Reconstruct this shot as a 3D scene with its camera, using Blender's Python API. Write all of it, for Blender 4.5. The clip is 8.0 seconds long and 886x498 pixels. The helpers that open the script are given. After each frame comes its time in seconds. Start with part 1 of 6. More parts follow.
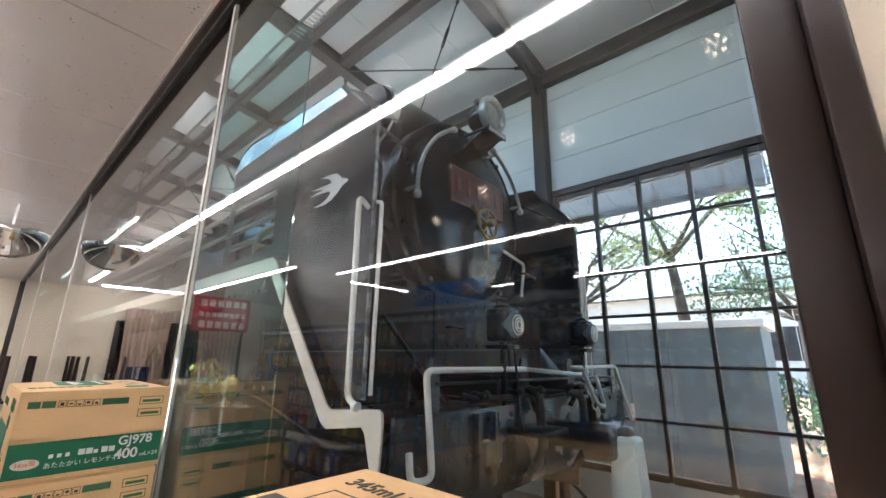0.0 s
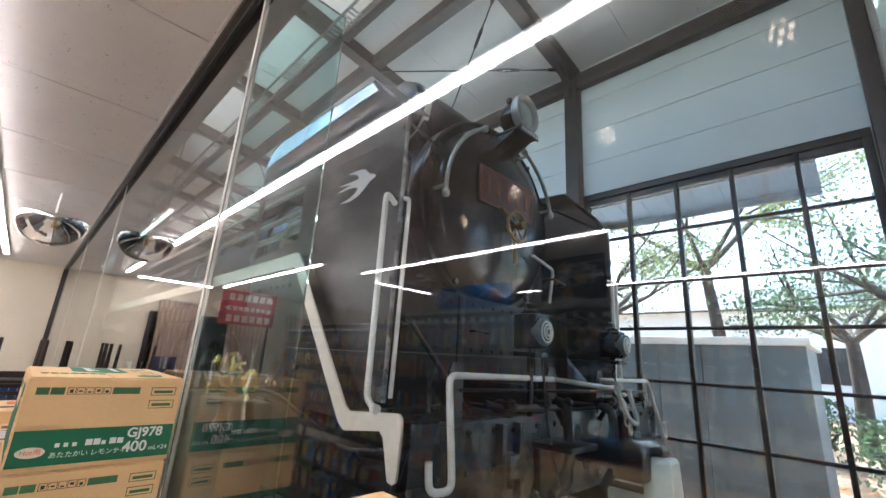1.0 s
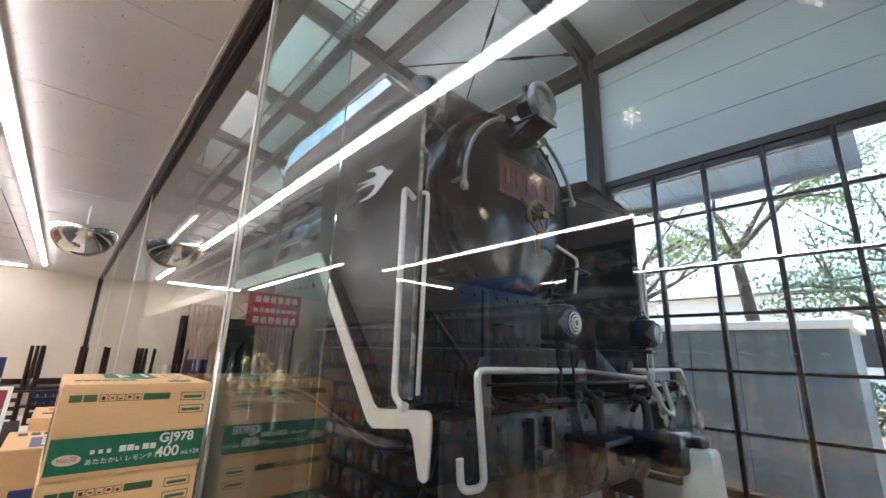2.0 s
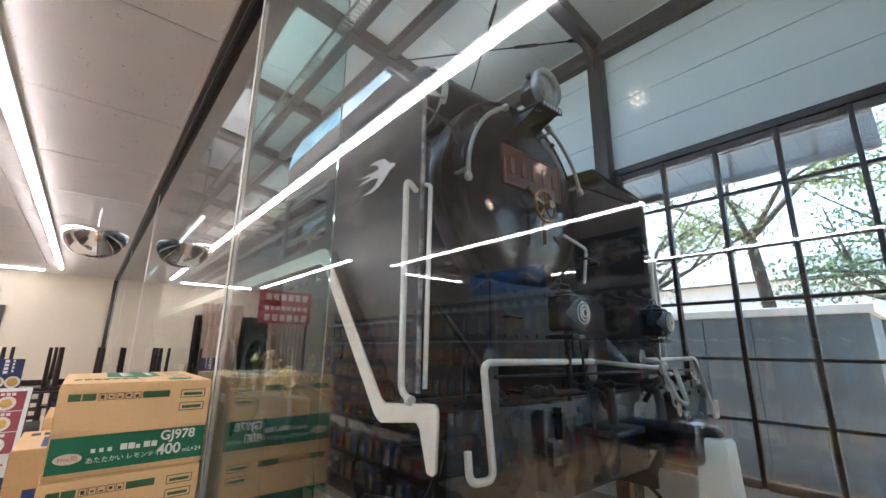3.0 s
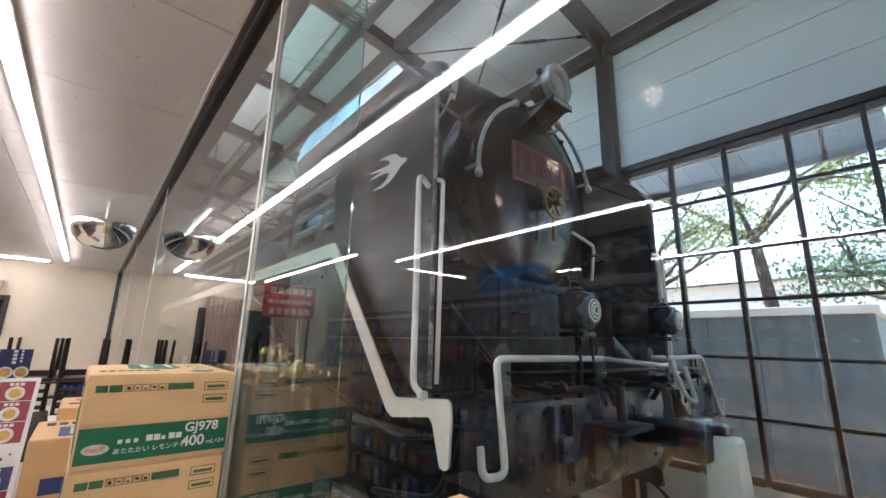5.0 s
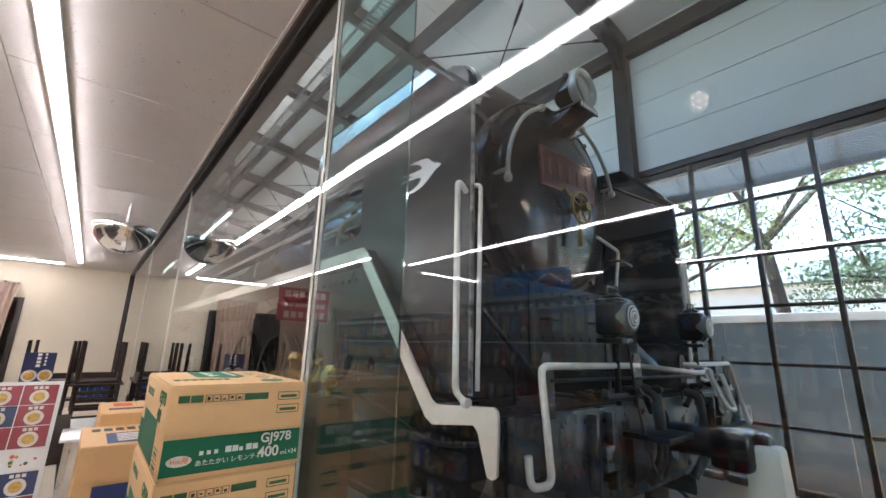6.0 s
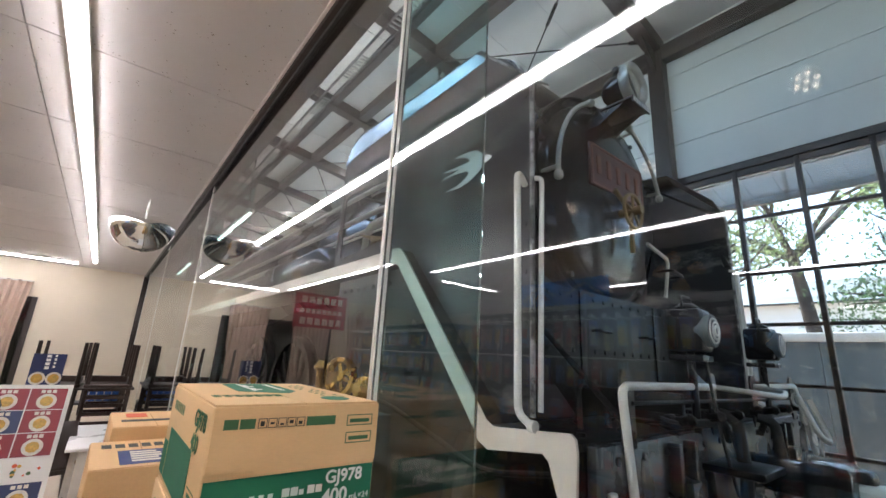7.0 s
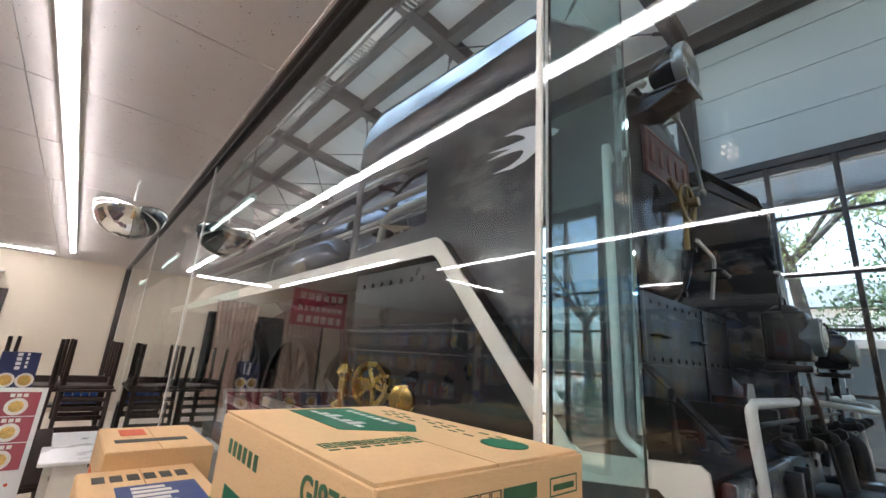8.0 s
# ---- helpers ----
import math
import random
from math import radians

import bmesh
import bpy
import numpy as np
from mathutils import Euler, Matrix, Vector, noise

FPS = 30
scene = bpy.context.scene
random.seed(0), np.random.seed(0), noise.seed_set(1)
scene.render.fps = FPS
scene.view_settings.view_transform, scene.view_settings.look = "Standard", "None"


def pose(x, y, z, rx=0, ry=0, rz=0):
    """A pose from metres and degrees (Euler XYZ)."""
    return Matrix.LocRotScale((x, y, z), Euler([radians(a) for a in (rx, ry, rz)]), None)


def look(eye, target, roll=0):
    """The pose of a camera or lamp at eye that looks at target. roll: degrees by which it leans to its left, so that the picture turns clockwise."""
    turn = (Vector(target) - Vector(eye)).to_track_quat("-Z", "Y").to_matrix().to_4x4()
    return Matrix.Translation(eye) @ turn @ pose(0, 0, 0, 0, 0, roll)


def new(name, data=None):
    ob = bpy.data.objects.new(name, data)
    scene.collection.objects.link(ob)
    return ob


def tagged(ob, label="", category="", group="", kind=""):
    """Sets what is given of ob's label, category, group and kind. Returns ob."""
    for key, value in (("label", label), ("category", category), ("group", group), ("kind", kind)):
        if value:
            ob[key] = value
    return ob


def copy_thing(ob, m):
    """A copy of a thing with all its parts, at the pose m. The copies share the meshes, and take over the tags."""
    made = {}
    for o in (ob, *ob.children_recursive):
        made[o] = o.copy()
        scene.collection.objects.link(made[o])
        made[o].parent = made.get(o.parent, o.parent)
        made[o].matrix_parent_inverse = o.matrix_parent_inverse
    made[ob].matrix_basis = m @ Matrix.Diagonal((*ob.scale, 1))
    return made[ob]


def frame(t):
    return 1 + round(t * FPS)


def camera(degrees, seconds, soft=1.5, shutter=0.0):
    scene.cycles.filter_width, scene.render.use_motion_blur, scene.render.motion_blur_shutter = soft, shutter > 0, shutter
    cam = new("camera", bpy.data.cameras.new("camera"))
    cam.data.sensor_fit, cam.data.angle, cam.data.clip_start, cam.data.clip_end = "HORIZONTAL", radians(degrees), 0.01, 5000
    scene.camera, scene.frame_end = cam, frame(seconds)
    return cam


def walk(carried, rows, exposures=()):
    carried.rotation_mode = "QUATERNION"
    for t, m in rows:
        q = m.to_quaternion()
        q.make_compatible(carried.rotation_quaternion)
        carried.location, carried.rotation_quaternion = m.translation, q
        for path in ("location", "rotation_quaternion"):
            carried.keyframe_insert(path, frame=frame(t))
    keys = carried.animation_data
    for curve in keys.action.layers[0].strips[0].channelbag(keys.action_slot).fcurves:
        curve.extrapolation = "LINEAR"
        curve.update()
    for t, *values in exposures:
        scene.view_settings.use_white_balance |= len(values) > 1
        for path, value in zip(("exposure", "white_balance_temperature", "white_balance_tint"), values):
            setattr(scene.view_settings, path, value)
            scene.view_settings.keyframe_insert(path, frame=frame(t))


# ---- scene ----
cam = camera(94.2, 8.0)
METRES, EYE, TILT, LEAN, TURN = 1.21, 1.2, 0.0, 0.0, 42.1
ROWS = [
    (0.0, 0.0, 0.0, 0.0, -0.17, 14.68, -0.66),
    (0.5, -0.0251, 0.0372, 0.0069, 0.26, 15.0, -2.18),
    (1.0, -0.012, 0.0711, -0.0012, 2.66, 15.17, -3.44),
    (1.5, -0.0165, 0.0946, -0.0033, 4.37, 14.74, -2.78),
    (2.0, -0.0211, 0.0992, 0.002, 5.94, 14.3, -1.74),
    (3.5, 0.0125, 0.1377, -0.0051, 7.91, 13.23, -0.59),
    (4.0, 0.009, 0.1491, -0.0084, 7.77, 13.0, -0.96),
    (4.5, -0.0031, 0.147, -0.0069, 7.57, 12.85, -1.19),
    (6.0, -0.1856, 0.1077, 0.0081, 7.94, 13.26, -1.53),
    (6.5, -0.2711, 0.1785, 0.0067, 8.25, 13.91, -1.97),
    (7.0, -0.3764, 0.2718, 0.0025, 8.8, 14.75, -3.01),
    (7.5, -0.5068, 0.3677, 0.0081, 7.75, 15.04, -3.43),
    (8.0, -0.6562, 0.4828, 0.0076, 6.59, 14.9, -3.68),
]
walk(cam, [(t, pose(0, 0, EYE, TILT, LEAN, TURN) @ pose(METRES * x, METRES * y, METRES * z, 90 + pitch, roll, yaw)) for t, x, y, z, yaw, pitch, roll in ROWS], exposures=[(0.0, 2.66), (4.0, 2.6), (6.0, 2.54), (8.0, 2.46)])
SKY = 0.15
SUN_EL, SUN_ROT = radians(58), radians(-53)

# ---- world, sun and exposure ----
world = bpy.data.worlds.new("sky")
world.use_nodes = True
scene.world = world
wn = world.node_tree.nodes
sky = wn.new("ShaderNodeTexSky")
sky.sky_type = "NISHITA"
sky.sun_disc = False
sky.sun_elevation, sky.sun_rotation = SUN_EL, SUN_ROT
sky.air_density, sky.dust_density = 1.0, 2.5
wn["Background"].inputs[1].default_value = SKY
world.node_tree.links.new(sky.outputs[0], wn["Background"].inputs[0])
sun_data = bpy.data.lights.new("sun", "SUN")
sun_data.energy, sun_data.angle, sun_data.color = 4.0, radians(0.6), (1.0, 0.96, 0.90)
sun = new("sun", sun_data)
# the sun stands beyond the windows, behind the trees
sun.matrix_world = look((0, 0, 0), (0.799 * math.cos(SUN_EL), -0.602 * math.cos(SUN_EL), -math.sin(SUN_EL)))

# added fill lamps: at assumed high windows over the shop, and at windows the engine hides
for nm, at, to, w, h, e in (("clerestory_fill", (-4.5, 0.30, 4.75), (-4.5, 4.0, 3.6), 9.5, 1.0, 15.0), ("hidden_window_fill", (-4.8, 4.9, 1.7), (-4.8, 2.0, 1.9), 4.0, 3.0, 32.0),
                            ("hidden_window_fill", (-9.4, 4.9, 1.7), (-9.4, 2.0, 1.9), 4.0, 3.0, 32.0)):
    ld = bpy.data.lights.new(nm, "AREA")
    ld.shape, ld.size, ld.size_y, ld.energy, ld.color = "RECTANGLE", w, h, e, (0.68, 0.85, 1.0)
    lo_ = new(nm, ld)
    lo_.matrix_world = look(at, to)

# ---- materials ----


def mat(name, col, rough=0.5, metal=0.0, var=0.12, scale=6.0, bump=0.15, fine=60.0, stain=None, stain_amt=0.5,
        spec=0.5, coat=0.0, rough_var=0.12, piece=0.0, stretch=(1, 1, 1), cut=(0.55, 0.72), dots=None):
    """A procedural surface: coarse and fine noise in colour, roughness and relief."""
    m = bpy.data.materials.new(name)
    m.use_nodes = True
    nt = m.node_tree
    n, link = nt.nodes, nt.links.new
    b = n["Principled BSDF"]
    b.inputs["Metallic"].default_value = metal
    b.inputs["Specular IOR Level"].default_value = spec
    b.inputs["Coat Weight"].default_value = coat
    tc = n.new("ShaderNodeTexCoord")
    mp = n.new("ShaderNodeMapping")
    mp.inputs["Scale"].default_value = stretch
    link(tc.outputs["Object"], mp.inputs["Vector"])
    coarse, grain = n.new("ShaderNodeTexNoise"), n.new("ShaderNodeTexNoise")
    coarse.inputs["Scale"].default_value, coarse.inputs["Detail"].default_value = scale, 5
    grain.inputs["Scale"].default_value, grain.inputs["Detail"].default_value = fine, 3
    link(mp.outputs[0], coarse.inputs["Vector"])
    link(mp.outputs[0], grain.inputs["Vector"])
    ramp = n.new("ShaderNodeValToRGB")
    lo = [max(0, c * (1 - var)) for c in col[:3]] + [1]
    hi = [min(1, c * (1 + var)) for c in col[:3]] + [1]
    ramp.color_ramp.elements[0].position, ramp.color_ramp.elements[1].position = 0.3, 0.7
    ramp.color_ramp.elements[0].color, ramp.color_ramp.elements[1].color = lo, hi
    mixf = n.new("ShaderNodeMath")
    mixf.operation = "MULTIPLY_ADD"
    link(grain.outputs["Fac"], mixf.inputs[0])
    mixf.inputs[1].default_value = 0.35
    sub = n.new("ShaderNodeMath")
    sub.operation = "MULTIPLY_ADD"
    link(coarse.outputs["Fac"], sub.inputs[0])
    sub.inputs[1].default_value, sub.inputs[2].default_value = 0.65, 0.0
    link(sub.outputs[0], mixf.inputs[2])
    link(mixf.outputs[0], ramp.inputs["Fac"])
    out = ramp.outputs["Color"]
    if stain is not None:
        st = n.new("ShaderNodeTexNoise")
        st.inputs["Scale"].default_value, st.inputs["Detail"].default_value = scale * 0.6, 8
        st.inputs["Roughness"].default_value = 0.7
        link(mp.outputs[0], st.inputs["Vector"])
        sr = n.new("ShaderNodeValToRGB")
        sr.color_ramp.elements[0].position, sr.color_ramp.elements[1].position = cut
        sr.color_ramp.elements[0].color = (0, 0, 0, 1)
        sr.color_ramp.elements[1].color = (stain_amt, stain_amt, stain_amt, 1)
        link(st.outputs["Fac"], sr.inputs["Fac"])
        mx = n.new("ShaderNodeMix")
        mx.data_type = "RGBA"
        link(sr.outputs["Color"], mx.inputs[0])
        link(out, mx.inputs[6])
        mx.inputs[7].default_value = (*stain, 1)
        out = mx.outputs[2]
    if dots is not None:
        # irregular pinholes: scale, radius, colour
        vo, no, ad, dr = n.new("ShaderNodeTexVoronoi"), n.new("ShaderNodeTexNoise"), n.new("ShaderNodeMath"), n.new("ShaderNodeValToRGB")
        vo.inputs["Scale"].default_value = dots[0]
        no.inputs["Scale"].default_value = dots[0] * 0.35
        link(mp.outputs[0], vo.inputs["Vector"])
        link(mp.outputs[0], no.inputs["Vector"])
        ad.operation = "ADD"
        link(vo.outputs["Distance"], ad.inputs[0])
        link(no.outputs["Fac"], ad.inputs[1])
        dr.color_ramp.elements[0].position, dr.color_ramp.elements[1].position = dots[1], dots[1] + 0.06
        dr.color_ramp.elements[0].color, dr.color_ramp.elements[1].color = (0.75, 0.75, 0.75, 1), (0, 0, 0, 1)
        link(ad.outputs[0], dr.inputs["Fac"])
        md = n.new("ShaderNodeMix")
        md.data_type = "RGBA"
        link(dr.outputs["Color"], md.inputs[0])
        link(out, md.inputs[6])
        md.inputs[7].default_value = (*dots[2], 1)
        out = md.outputs[2]
    if piece:
        oi = n.new("ShaderNodeObjectInfo")
        hv = n.new("ShaderNodeHueSaturation")
        mr = n.new("ShaderNodeMapRange")
        mr.inputs["To Min"].default_value, mr.inputs["To Max"].default_value = 1 - piece, 1 + piece
        link(oi.outputs["Random"], mr.inputs["Value"])
        link(mr.outputs[0], hv.inputs["Value"])
        link(out, hv.inputs["Color"])
        out = hv.outputs["Color"]
    link(out, b.inputs["Base Color"])
    rr = n.new("ShaderNodeMapRange")
    rr.inputs["To Min"].default_value, rr.inputs["To Max"].default_value = max(0.02, rough - rough_var), min(1, rough + rough_var)
    link(coarse.outputs["Fac"], rr.inputs["Value"])
    link(rr.outputs[0], b.inputs["Roughness"])
    if bump:
        bp = n.new("ShaderNodeBump")
        bp.inputs["Strength"].default_value, bp.inputs["Distance"].default_value = bump, 0.01
        link(mixf.outputs[0], bp.inputs["Height"])
        link(bp.outputs[0], b.inputs["Normal"])
    return m


def leaf(name, col):
    """Thin leaves that let some light through."""
    m = bpy.data.materials.new(name)
    m.use_nodes = True
    nt = m.node_tree
    n, link = nt.nodes, nt.links.new
    b = n["Principled BSDF"]
    geo, ramp = n.new("ShaderNodeNewGeometry"), n.new("ShaderNodeValToRGB")
    ramp.color_ramp.elements[0].color = (*[c * 0.55 for c in col], 1)
    ramp.color_ramp.elements[1].color = (*[min(1, c * 1.6) for c in col], 1)
    link(geo.outputs["Random Per Island"], ramp.inputs["Fac"])
    link(ramp.outputs["Color"], b.inputs["Base Color"])
    b.inputs["Roughness"].default_value = 0.55
    tr, mx = n.new("ShaderNodeBsdfTranslucent"), n.new("ShaderNodeMixShader")
    link(ramp.outputs["Color"], tr.inputs["Color"])
    mx.inputs[0].default_value = 0.5
    link(b.outputs[0], mx.inputs[1])
    link(tr.outputs[0], mx.inputs[2])
    link(mx.outputs[0], n["Material Output"].inputs["Surface"])
    return m


def glow(name, col, strength):
    m = bpy.data.materials.new(name)
    m.use_nodes = True
    b = m.node_tree.nodes["Principled BSDF"]
    b.inputs["Base Color"].default_value = (*col, 1)
    b.inputs["Emission Color"].default_value = (*col, 1)
    b.inputs["Emission Strength"].default_value = strength
    return m


def glass(name, tint, rough=0.0, ior=1.5, haze=0.0):
    """Clear tinted glass; the last argument is the share of a milky veil imitating glare."""
    m = bpy.data.materials.new(name)
    m.use_nodes = True
    n, link = m.node_tree.nodes, m.node_tree.links.new
    b = n["Principled BSDF"]
    if haze:
        tc, no, mr = n.new("ShaderNodeTexCoord"), n.new("ShaderNodeTexNoise"), n.new("ShaderNodeMapRange")
        no.inputs["Scale"].default_value, no.inputs["Detail"].default_value = 2.2, 6
        link(tc.outputs["Object"], no.inputs["Vector"])
        link(no.outputs["Fac"], mr.inputs["Value"])
        mr.inputs["From Min"].default_value, mr.inputs["From Max"].default_value = 0.3, 0.75
        mr.inputs["To Min"].default_value, mr.inputs["To Max"].default_value = haze * 0.3, haze * 2.0
        tr, mx = n.new("ShaderNodeBsdfTranslucent"), n.new("ShaderNodeMixShader")
        tr.inputs["Color"].default_value = (0.86, 0.92, 0.96, 1)
        link(mr.outputs[0], mx.inputs[0])
        link(b.outputs[0], mx.inputs[1])
        link(tr.outputs[0], mx.inputs[2])
        link(mx.outputs[0], n["Material Output"].inputs["Surface"])
    b.inputs["Base Color"].default_value = (*tint, 1)
    b.inputs["Transmission Weight"].default_value = 1.0
    b.inputs["Roughness"].default_value = rough
    b.inputs["IOR"].default_value = ior
    return m


